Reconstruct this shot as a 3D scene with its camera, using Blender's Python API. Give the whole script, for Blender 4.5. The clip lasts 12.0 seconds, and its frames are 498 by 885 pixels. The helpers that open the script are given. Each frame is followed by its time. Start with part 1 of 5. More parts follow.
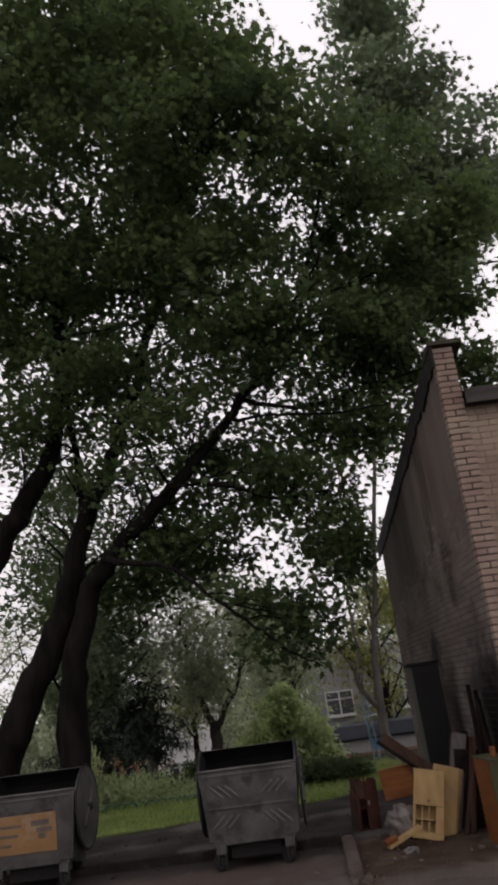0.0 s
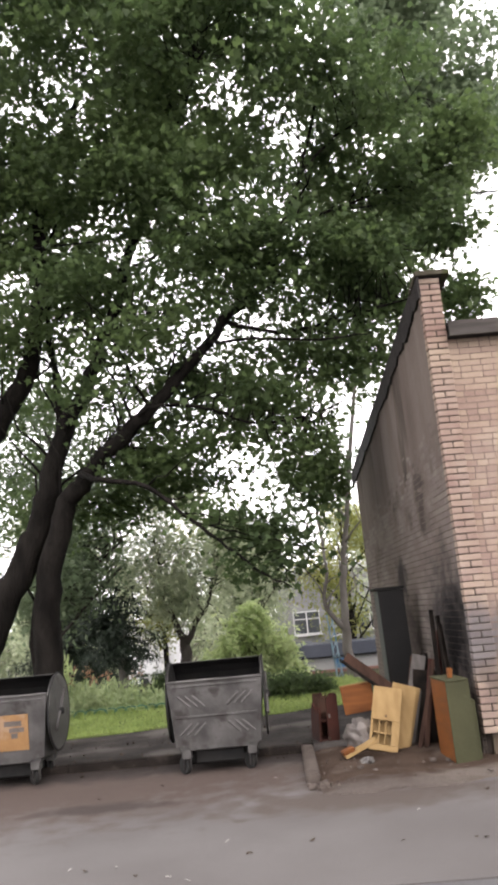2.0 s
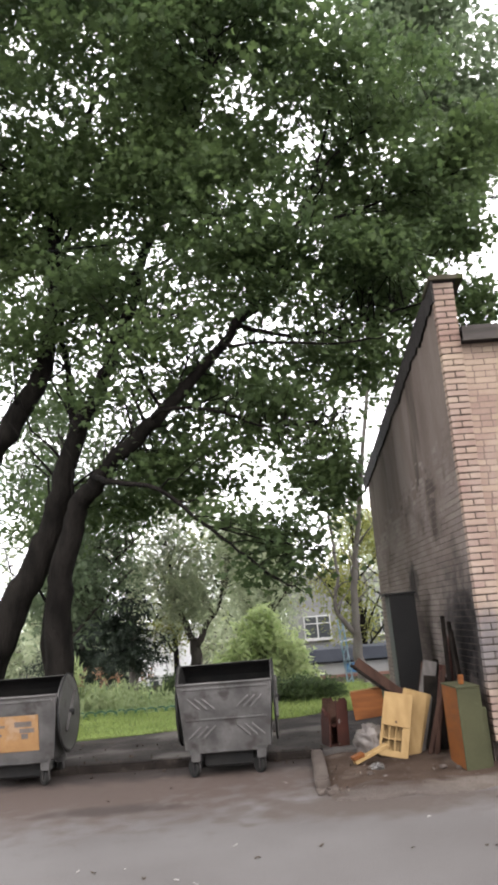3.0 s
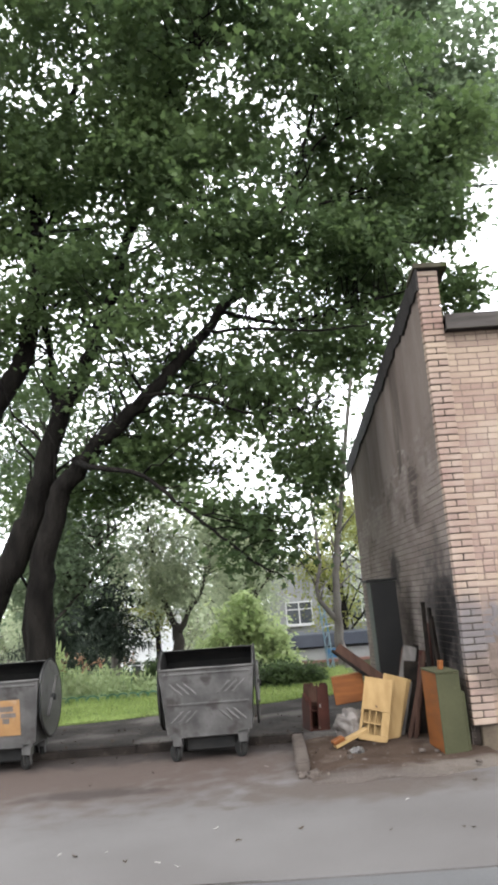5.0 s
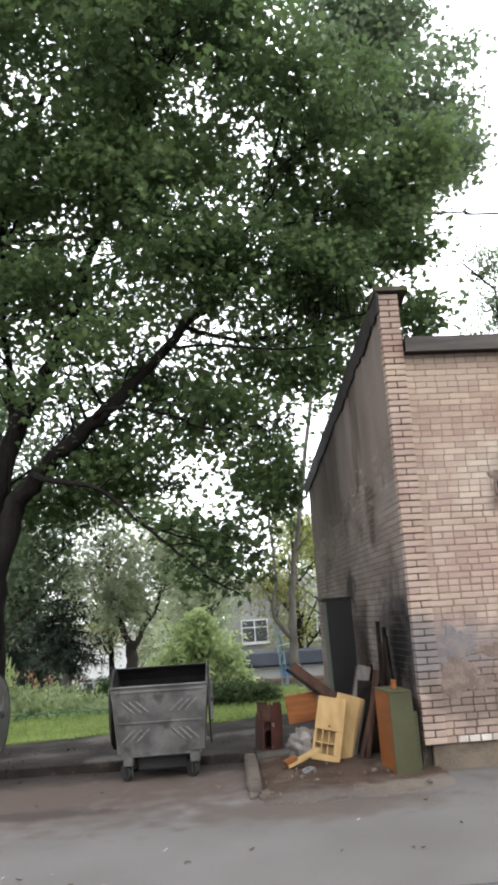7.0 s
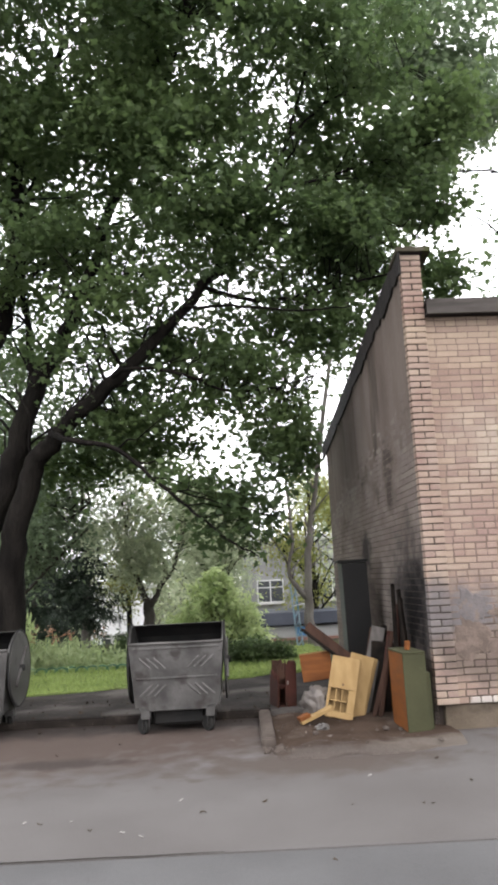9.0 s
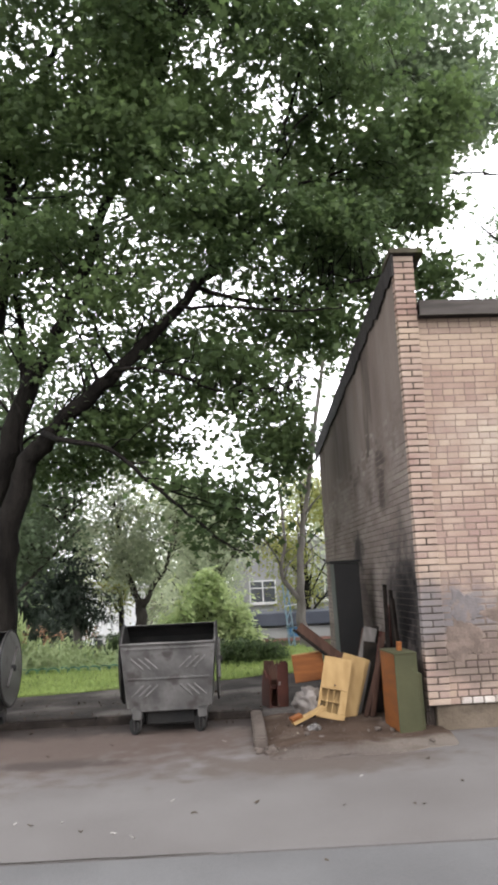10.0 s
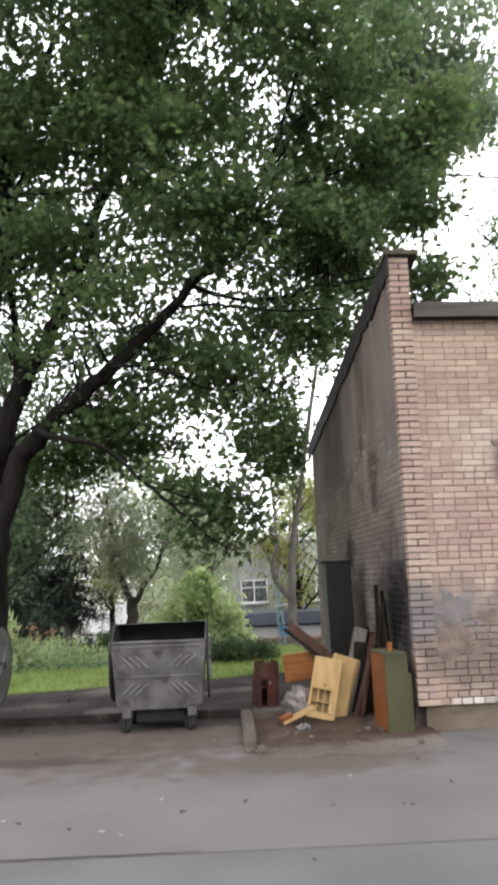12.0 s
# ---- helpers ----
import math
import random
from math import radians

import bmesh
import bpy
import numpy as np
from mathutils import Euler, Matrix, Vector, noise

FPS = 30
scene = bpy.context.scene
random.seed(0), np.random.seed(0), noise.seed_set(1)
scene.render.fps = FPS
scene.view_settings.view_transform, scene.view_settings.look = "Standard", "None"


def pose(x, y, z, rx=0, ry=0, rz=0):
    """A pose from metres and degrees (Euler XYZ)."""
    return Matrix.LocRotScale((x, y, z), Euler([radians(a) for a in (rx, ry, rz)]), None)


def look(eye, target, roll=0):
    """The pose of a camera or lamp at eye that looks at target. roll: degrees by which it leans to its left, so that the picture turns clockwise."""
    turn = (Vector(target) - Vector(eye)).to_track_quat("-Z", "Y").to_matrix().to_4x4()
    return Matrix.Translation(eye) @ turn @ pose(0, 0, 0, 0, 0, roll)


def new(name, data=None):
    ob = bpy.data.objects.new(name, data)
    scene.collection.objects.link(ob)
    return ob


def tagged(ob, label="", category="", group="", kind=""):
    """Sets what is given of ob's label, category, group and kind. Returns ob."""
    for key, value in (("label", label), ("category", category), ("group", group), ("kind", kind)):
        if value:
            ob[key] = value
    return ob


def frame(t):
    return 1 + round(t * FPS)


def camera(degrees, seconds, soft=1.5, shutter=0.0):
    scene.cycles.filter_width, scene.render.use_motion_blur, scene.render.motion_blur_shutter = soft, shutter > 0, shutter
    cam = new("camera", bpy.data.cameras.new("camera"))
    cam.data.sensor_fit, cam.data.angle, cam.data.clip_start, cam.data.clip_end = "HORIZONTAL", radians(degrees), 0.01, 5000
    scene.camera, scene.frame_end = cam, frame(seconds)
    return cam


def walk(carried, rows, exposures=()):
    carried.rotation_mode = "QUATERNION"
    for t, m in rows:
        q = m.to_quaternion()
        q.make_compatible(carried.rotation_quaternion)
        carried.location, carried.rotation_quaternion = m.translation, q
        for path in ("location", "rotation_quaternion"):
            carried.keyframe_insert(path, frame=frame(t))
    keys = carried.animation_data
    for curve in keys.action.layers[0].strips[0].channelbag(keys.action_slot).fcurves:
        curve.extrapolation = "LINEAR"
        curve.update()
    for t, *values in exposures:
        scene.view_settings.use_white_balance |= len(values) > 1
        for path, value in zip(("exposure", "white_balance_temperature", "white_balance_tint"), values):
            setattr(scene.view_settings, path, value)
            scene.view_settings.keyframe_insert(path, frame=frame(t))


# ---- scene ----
cam = camera(37.0, 12.0, soft=3.6, shutter=0.5)

# ---- the walk: a standing viewer, who turns the camera ----
EYE = (0.0, 0.0, 1.75)
PATH = [
    (0.0, 109.08, 7.27, 5.48),
    (0.1, 108.31, 7.35, 5.12),
    (0.2, 105.40, 6.64, 3.94),
    (0.3, 100.56, 5.49, 2.42),
    (0.4, 98.01, 4.83, 1.87),
    (0.5, 97.13, 4.72, 1.58),
    (1.0, 98.40, 5.11, 2.80),
    (1.5, 100.38, 5.20, 3.65),
    (2.0, 102.97, 5.26, 3.22),
    (2.5, 103.68, 5.24, 3.72),
    (3.0, 103.30, 4.57, 4.01),
    (5.0, 102.16, 4.47, 2.67),
    (5.5, 102.59, 3.81, 0.91),
    (6.0, 103.05, 4.08, 0.54),
    (6.5, 103.43, 4.01, 0.02),
    (7.0, 103.21, 3.81, -0.67),
    (9.0, 100.34, 2.92, 0.54),
    (9.5, 100.50, 3.10, -0.00),
    (10.0, 100.35, 2.82, -0.04),
    (10.5, 101.09, 2.64, -0.66),
    (11.0, 102.21, 2.44, -1.19),
    (11.5, 102.56, 2.47, -1.49),
    (12.0, 100.27, 2.26, -0.68),
]
EXPOSURES = [(0.0, -0.66, 6700, 20), (0.4, -0.03, 7350, 25), (0.6, 0.32, 7400, 25), (1.0, 0.92, 7250, 23), (1.5, 1.2, 6900, 20), (2.5, 1.32, 6600, 15), (3.2, 1.37, 6500, 14), (5.0, 1.52, 6300, 10), (6.0, 1.44, 6300, 10), (7.2, 1.24, 6300, 10), (9.0, 1.24, 6450, 13), (9.6, 1.38, 6450, 13), (11.0, 1.34, 6400, 12), (12.0, 1.26, 6400, 12)]
walk(cam, [(t, pose(*EYE, rx, ry, rz)) for t, rx, ry, rz in PATH], EXPOSURES)

# ---- sky and sun: a bright overcast evening ----
world = bpy.data.worlds.new("overcast_sky")
scene.world = world
world.use_nodes = True
wn = world.node_tree.nodes
wl = world.node_tree.links
sky = wn.new("ShaderNodeTexSky")
sky.sky_type = "NISHITA"
sky.sun_disc = False
sky.sun_elevation = radians(48)
sky.sun_rotation = radians(150)
sky.air_density, sky.dust_density = 1.0, 4.0
hsv = wn.new("ShaderNodeHueSaturation")
hsv.inputs["Saturation"].default_value = 0.12
wl.new(sky.outputs[0], hsv.inputs["Color"])
veil = wn.new("ShaderNodeMix")
veil.data_type = "RGBA"
veil.inputs["Factor"].default_value = 0.75
wl.new(hsv.outputs[0], veil.inputs["A"])
veil.inputs["B"].default_value = (13.0, 13.2, 13.4, 1)
wl.new(veil.outputs["Result"], wn["Background"].inputs["Color"])
wn["Background"].inputs["Strength"].default_value = 0.15

sun_data = bpy.data.lights.new("sun", "SUN")
sun_data.energy, sun_data.angle, sun_data.color = 0.4, radians(25), (1.0, 0.93, 0.84)
sun = new("sun", sun_data)
sun.matrix_world = look((6, -10, 14), (0, 8, 0))

# ---- materials ----
DULL = 0.50  # one factor on all the tones below

def material(name, c1, c2, scale=3.0, fine=40.0, rough=0.85, bump=0.3, metal=0.0, vary="", spread=0.25, stretch=(1, 1, 1), stain=None, stain_scale=1.0, stain_at=0.55, detail=0.01, spots=(), grit=0.15):
    """Two tones mixed by coarse noise, fine grain on top, bump; stain: a third tone in patches. vary: 'object' or 'island' for tone from piece to piece."""
    c1, c2 = [v * DULL for v in c1], [v * DULL for v in c2]
    stain = stain and [v * DULL for v in stain]
    m = bpy.data.materials.new(name)
    m.use_nodes = True
    n, l = m.node_tree.nodes, m.node_tree.links
    b = n["Principled BSDF"]
    b.inputs["Roughness"].default_value, b.inputs["Metallic"].default_value = rough, metal
    b.inputs["Specular IOR Level"].default_value = 0.5 if rough < 0.65 else 0.15 if rough < 0.93 else 0.04
    geo, mp = n.new("ShaderNodeNewGeometry"), n.new("ShaderNodeMapping")
    mp.inputs["Scale"].default_value = stretch
    l.new(geo.outputs["Position"], mp.inputs["Vector"])
    def tex(sc, det=4.0):
        t = n.new("ShaderNodeTexNoise")
        t.inputs["Scale"].default_value, t.inputs["Detail"].default_value = sc, det
        l.new(mp.outputs[0], t.inputs["Vector"])
        return t.outputs["Fac"]
    def ramp(fac, lo, hi):
        r = n.new("ShaderNodeMapRange")
        r.inputs["From Min"].default_value, r.inputs["From Max"].default_value = lo, hi
        l.new(fac, r.inputs["Value"])
        return r.outputs[0]
    def mix(fac, a, bb, mode="MIX"):
        x = n.new("ShaderNodeMix")
        x.data_type, x.blend_type = "RGBA", mode
        for sock, v in ((x.inputs["Factor"], fac), (x.inputs["A"], a), (x.inputs["B"], bb)):
            if isinstance(v, (tuple, float, int)):
                sock.default_value = v
            else:
                l.new(v, sock)
        return x.outputs["Result"]
    coarse, grain = tex(scale), tex(fine, 6.0)
    col = mix(ramp(coarse, 0.35, 0.65), (*c1, 1), (*c2, 1))
    if stain:
        col = mix(ramp(tex(stain_scale, 5.0), stain_at, stain_at + 0.12), col, (*stain, 1))
    for centre, radii, tone in spots:
        off = n.new("ShaderNodeVectorMath")
        off.operation = "SUBTRACT"
        off.inputs[1].default_value = centre
        l.new(geo.outputs["Position"], off.inputs[0])
        div = n.new("ShaderNodeVectorMath")
        div.operation = "DIVIDE"
        div.inputs[1].default_value = radii
        l.new(off.outputs[0], div.inputs[0])
        far = n.new("ShaderNodeVectorMath")
        far.operation = "LENGTH"
        l.new(div.outputs[0], far.inputs[0])
        rag = n.new("ShaderNodeMath")
        rag.operation = "MULTIPLY_ADD"
        rag.inputs[1].default_value = 1.6
        l.new(tex(4.0, 6.0), rag.inputs[0])
        l.new(far.outputs["Value"], rag.inputs[2])
        col = mix(ramp(rag.outputs[0], 1.95, 1.3), col, (*[v * DULL for v in tone], 1))
    g = n.new("ShaderNodeMapRange")
    g.inputs["To Min"].default_value, g.inputs["To Max"].default_value = 1 - grit, 1 + grit
    l.new(grain, g.inputs["Value"])
    hs = n.new("ShaderNodeHueSaturation")
    l.new(col, hs.inputs["Color"])
    if vary:
        src = n.new("ShaderNodeObjectInfo").outputs["Random"] if vary == "object" else n.new("ShaderNodeNewGeometry").outputs["Random Per Island"]
        v = n.new("ShaderNodeMapRange")
        v.inputs["To Min"].default_value, v.inputs["To Max"].default_value = 1 - spread, 1 + spread
        l.new(src, v.inputs["Value"])
        mul = n.new("ShaderNodeMath")
        mul.operation = "MULTIPLY"
        l.new(v.outputs[0], mul.inputs[0])
        l.new(g.outputs[0], mul.inputs[1])
        l.new(mul.outputs[0], hs.inputs["Value"])
        h = n.new("ShaderNodeMapRange")
        h.inputs["To Min"].default_value, h.inputs["To Max"].default_value = 0.49, 0.51
        l.new(src, h.inputs["Value"])
        l.new(h.outputs[0], hs.inputs["Hue"])
    else:
        l.new(g.outputs[0], hs.inputs["Value"])
    l.new(hs.outputs[0], b.inputs["Base Color"])
    rr = n.new("ShaderNodeMapRange")
    rr.inputs["To Min"].default_value, rr.inputs["To Max"].default_value = max(0.05, rough - 0.15), min(1.0, rough + 0.12)
    l.new(coarse, rr.inputs["Value"])
    l.new(rr.outputs[0], b.inputs["Roughness"])
    bp = n.new("ShaderNodeBump")
    bp.inputs["Strength"].default_value, bp.inputs["Distance"].default_value = bump, detail
    l.new(grain, bp.inputs["Height"])
    l.new(bp.outputs[0], b.inputs["Normal"])
    return m


def leaf_material(name, c1, c2, scale=0.5, trans=0.45):
    c1, c2 = [v * 0.56 for v in c1], [v * 0.56 for v in c2]
    m = bpy.data.materials.new(name)
    m.use_nodes = True
    n, l = m.node_tree.nodes, m.node_tree.links
    b, out = n["Principled BSDF"], n["Material Output"]
    b.inputs["Roughness"].default_value = 0.6
    b.inputs["Specular IOR Level"].default_value = 0.3
    tc, t = n.new("ShaderNodeTexCoord"), n.new("ShaderNodeTexNoise")
    t.inputs["Scale"].default_value = scale
    l.new(tc.outputs["Object"], t.inputs["Vector"])
    rnd = n.new("ShaderNodeNewGeometry").outputs["Random Per Island"]
    add = n.new("ShaderNodeMath")
    add.operation = "ADD"
    half = n.new("ShaderNodeMath")
    half.operation = "MULTIPLY"
    half.inputs[1].default_value = 0.55
    l.new(rnd, half.inputs[0])
    r = n.new("ShaderNodeMapRange")
    r.inputs["From Min"].default_value, r.inputs["From Max"].default_value = 0.35, 0.65
    r.inputs["To Max"].default_value = 0.6
    l.new(t.outputs["Fac"], r.inputs["Value"])
    l.new(half.outputs[0], add.inputs[0])
    l.new(r.outputs[0], add.inputs[1])
    x = n.new("ShaderNodeMix")
    x.data_type = "RGBA"
    x.inputs["A"].default_value, x.inputs["B"].default_value = (*c1, 1), (*c2, 1)
    l.new(add.outputs[0], x.inputs["Factor"])
    l.new(x.outputs["Result"], b.inputs["Base Color"])
    tr = n.new("ShaderNodeBsdfTranslucent")
    l.new(x.outputs["Result"], tr.inputs["Color"])
    ms = n.new("ShaderNodeMixShader")
    ms.inputs[0].default_value = trans
    l.new(b.outputs[0], ms.inputs[1])
    l.new(tr.outputs[0], ms.inputs[2])
    l.new(ms.outputs[0], out.inputs["Surface"])
    return m


# second spot: dirt by the kerb, with the kerb's shade painted in
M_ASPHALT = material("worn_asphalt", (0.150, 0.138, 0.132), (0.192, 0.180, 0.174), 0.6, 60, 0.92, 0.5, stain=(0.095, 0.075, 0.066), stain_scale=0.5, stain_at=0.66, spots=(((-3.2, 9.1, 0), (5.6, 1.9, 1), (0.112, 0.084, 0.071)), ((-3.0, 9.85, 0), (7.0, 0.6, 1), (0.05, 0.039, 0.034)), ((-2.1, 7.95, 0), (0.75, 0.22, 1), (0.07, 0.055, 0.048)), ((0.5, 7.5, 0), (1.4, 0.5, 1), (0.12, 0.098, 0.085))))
M_ROAD = material("road_asphalt", (0.128, 0.126, 0.126), (0.168, 0.166, 0.166), 0.8, 70, 0.9, 0.5, stain=(0.10, 0.10, 0.105), stain_scale=0.7, stain_at=0.62)
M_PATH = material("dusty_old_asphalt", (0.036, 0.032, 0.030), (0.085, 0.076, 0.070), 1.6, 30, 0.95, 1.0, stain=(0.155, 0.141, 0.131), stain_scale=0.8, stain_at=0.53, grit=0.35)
# toned near-black, the shade under the containers put into the concrete
M_KERB = material("weathered_shaded_kerb_concrete", (0.022, 0.018, 0.016), (0.045, 0.037, 0.032), 3, 50, 0.95, 0.8, stain=(0.085, 0.070, 0.060), stain_scale=4)
M_DIRT = material("trodden_brown_dirt", (0.072, 0.049, 0.037), (0.118, 0.084, 0.064), 2.2, 45, 1.0, 1.0, stain=(0.17, 0.132, 0.108), stain_scale=1.6, stain_at=0.6, detail=0.03, grit=0.3, spots=(((0.9, 7.55, 0), (1.6, 0.55, 1), (0.145, 0.122, 0.108)), ((1.75, 7.95, 0), (0.75, 0.25, 1), (0.21, 0.18, 0.155))))
M_EARTH = material("dark_earth", (0.05, 0.045, 0.03), (0.08, 0.08, 0.04), 0.5, 12, 1.0, 0.6)
M_TURF = material("grassy_lawn_soil", (0.13, 0.17, 0.05), (0.21, 0.27, 0.08), 1.2, 30, 1.0, 0.8, stain=(0.12, 0.105, 0.055), stain_scale=1.5, stain_at=0.62)
# first spot of both brick materials darkens the lower wall: weathering with shade mixed in
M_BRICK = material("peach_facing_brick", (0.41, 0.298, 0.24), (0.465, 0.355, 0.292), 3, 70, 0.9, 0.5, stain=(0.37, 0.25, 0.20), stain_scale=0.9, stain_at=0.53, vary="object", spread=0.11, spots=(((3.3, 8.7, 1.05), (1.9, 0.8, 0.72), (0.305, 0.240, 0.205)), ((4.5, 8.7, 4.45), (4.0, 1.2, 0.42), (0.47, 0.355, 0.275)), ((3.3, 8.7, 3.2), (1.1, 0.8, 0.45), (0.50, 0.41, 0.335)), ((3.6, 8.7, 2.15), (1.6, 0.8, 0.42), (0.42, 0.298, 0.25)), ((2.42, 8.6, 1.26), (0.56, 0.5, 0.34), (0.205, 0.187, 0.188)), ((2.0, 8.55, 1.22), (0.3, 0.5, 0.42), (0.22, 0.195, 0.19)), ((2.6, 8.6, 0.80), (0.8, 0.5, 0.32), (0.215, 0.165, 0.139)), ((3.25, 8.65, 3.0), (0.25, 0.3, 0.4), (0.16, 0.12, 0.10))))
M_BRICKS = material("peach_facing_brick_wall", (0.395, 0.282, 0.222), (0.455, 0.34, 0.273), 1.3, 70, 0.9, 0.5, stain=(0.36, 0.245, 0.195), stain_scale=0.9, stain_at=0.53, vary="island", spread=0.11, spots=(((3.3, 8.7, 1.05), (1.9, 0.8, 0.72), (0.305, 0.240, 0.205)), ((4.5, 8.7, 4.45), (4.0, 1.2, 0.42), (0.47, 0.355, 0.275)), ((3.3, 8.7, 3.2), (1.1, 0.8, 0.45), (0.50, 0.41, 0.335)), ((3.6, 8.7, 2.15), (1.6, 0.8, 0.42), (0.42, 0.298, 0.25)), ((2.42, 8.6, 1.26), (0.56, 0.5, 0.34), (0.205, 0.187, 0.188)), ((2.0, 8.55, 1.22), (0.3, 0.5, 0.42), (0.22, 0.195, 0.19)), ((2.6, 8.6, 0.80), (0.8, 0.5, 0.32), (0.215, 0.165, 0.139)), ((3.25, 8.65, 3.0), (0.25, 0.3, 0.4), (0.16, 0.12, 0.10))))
M_MORTAR = material("grey_mortar", (0.062, 0.050, 0.043), (0.105, 0.086, 0.074), 4, 80, 0.95, 0.6)
# the spot tones the joints darker low on the wall
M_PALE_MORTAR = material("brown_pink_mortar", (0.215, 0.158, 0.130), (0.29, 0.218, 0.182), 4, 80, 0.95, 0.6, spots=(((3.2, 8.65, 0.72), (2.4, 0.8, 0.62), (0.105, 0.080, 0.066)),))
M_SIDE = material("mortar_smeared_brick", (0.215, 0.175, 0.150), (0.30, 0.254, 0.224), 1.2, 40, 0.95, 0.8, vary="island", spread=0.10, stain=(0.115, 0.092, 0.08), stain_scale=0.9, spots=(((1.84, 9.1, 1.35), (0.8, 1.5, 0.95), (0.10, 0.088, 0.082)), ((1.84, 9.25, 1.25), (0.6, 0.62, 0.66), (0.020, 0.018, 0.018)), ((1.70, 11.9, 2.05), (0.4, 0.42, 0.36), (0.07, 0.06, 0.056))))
M_PLASTER = material("streaked_brown_render", (0.175, 0.138, 0.118), (0.265, 0.220, 0.190), 1.6, 35, 0.95, 0.7, stretch=(1, 1, 0.25), stain=(0.10, 0.08, 0.068), stain_scale=1.2, stain_at=0.56)
M_PLINTH = material("stained_plinth_concrete", (0.14, 0.112, 0.083), (0.20, 0.162, 0.125), 2.5, 40, 0.95, 0.8, stain=(0.085, 0.072, 0.052), stain_scale=2)
M_TAR = material("dark_roofing_felt", (0.024, 0.021, 0.020), (0.052, 0.046, 0.043), 3, 40, 0.85, 0.8)
M_FASCIA = material("grey_weathered_board_paint", (0.072, 0.063, 0.057), (0.125, 0.11, 0.10), 3, 40, 0.9, 0.5, stretch=(0.4, 1, 3), stain=(0.06, 0.052, 0.047), stain_scale=2.5)
M_BIN = material("galvanised_bin_steel", (0.070, 0.066, 0.063), (0.165, 0.157, 0.150), 3.2, 30, 0.55, 0.25, metal=0.5, stain=(0.060, 0.052, 0.047), stain_scale=5.0, stain_at=0.53)
# paler than the body: rubbed wear plus rib highlights put into the colour
M_RIB = material("rubbed_highlit_bin_steel", (0.125, 0.118, 0.112), (0.215, 0.204, 0.195), 9, 40, 0.5, 0.25, metal=0.5)
# container inside, also the black of parts that stand for shade
M_BIN_IN = material("bin_inside_and_shade_black", (0.018, 0.018, 0.018), (0.036, 0.033, 0.031), 4, 30, 0.8, 0.4)
M_RUBBER = material("black_rubber", (0.02, 0.02, 0.02), (0.035, 0.033, 0.03), 8, 60, 0.8, 0.3)
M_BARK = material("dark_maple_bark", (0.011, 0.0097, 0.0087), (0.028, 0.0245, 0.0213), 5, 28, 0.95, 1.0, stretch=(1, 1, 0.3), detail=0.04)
M_PALEBARK = material("pale_grey_bark", (0.19, 0.17, 0.15), (0.30, 0.275, 0.25), 4, 30, 0.95, 0.8, stretch=(1, 1, 0.4), detail=0.03)
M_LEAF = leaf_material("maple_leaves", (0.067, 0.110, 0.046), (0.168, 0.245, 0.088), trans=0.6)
# distance haze is mixed into these two leaf colours, so both are paler
M_LEAF_FAR = leaf_material("haze_paled_green_leaves", (0.45, 0.53, 0.32), (0.74, 0.81, 0.55), trans=0.6)
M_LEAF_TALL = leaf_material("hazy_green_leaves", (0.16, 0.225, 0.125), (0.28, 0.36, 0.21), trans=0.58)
M_LEAF_BRIGHT = leaf_material("fresh_green_leaves", (0.50, 0.65, 0.25), (0.86, 0.98, 0.52), 0.8, 0.55)
# sunlit look of distant foliage put into this bright yellowish tone
M_LEAF_YELLOW = leaf_material("sunlit_yellow_green_leaves", (0.28, 0.33, 0.08), (0.48, 0.48, 0.16), 0.8, 0.6)
M_LEAF_BED = leaf_material("greyish_garden_leaves", (0.30, 0.40, 0.17), (0.58, 0.68, 0.36), 1.6, 0.45)
M_NEEDLE = leaf_material("spruce_needles", (0.018, 0.032, 0.018), (0.046, 0.072, 0.040), 1.0, 0.15)
M_GRASS = leaf_material("lawn_grass", (0.26, 0.37, 0.10), (0.46, 0.58, 0.18), 1.1, 0.4)

# ---- small builders ----
def part(name, bm, mat, parent=None, label="", smooth=False, at=None):
    me = bpy.data.meshes.new(name)
    bm.normal_update()
    bm.to_mesh(me)
    bm.free()
    me.materials.append(mat)
    if smooth:
        me.polygons.foreach_set("use_smooth", [True] * len(me.polygons))
    ob = new(name, me)
    if parent:
        ob.parent = parent
    if at:
        ob.matrix_local = at
    if label:
        tagged(ob, label)
    return ob


def thing(name, m, label, category, group="", kind=""):
    e = new(name)
    e.empty_display_size = 0.2
    e.matrix_world = m
    return tagged(e, label, category, group, kind)


def box(x0, x1, y0, y1, z0, z1, bevel=0.0, bm=None, m=None, seg=1):
    own = bmesh.new()
    bmesh.ops.create_cube(own, size=1)
    for v in own.verts:
        v.co = Vector(((x0 + x1) / 2 + v.co.x * (x1 - x0), (y0 + y1) / 2 + v.co.y * (y1 - y0), (z0 + z1) / 2 + v.co.z * (z1 - z0)))
    if bevel:
        bmesh.ops.bevel(own, geom=own.edges[:], offset=bevel, segments=seg, affect="EDGES")
    if m:
        bmesh.ops.transform(own, matrix=m, verts=own.verts)
    return merged(bm, own) if bm else own


def merged(bm, own):
    me = bpy.data.meshes.new("tmp")
    own.to_mesh(me)
    own.free()
    bm.from_mesh(me)
    bpy.data.meshes.remove(me)
    return bm


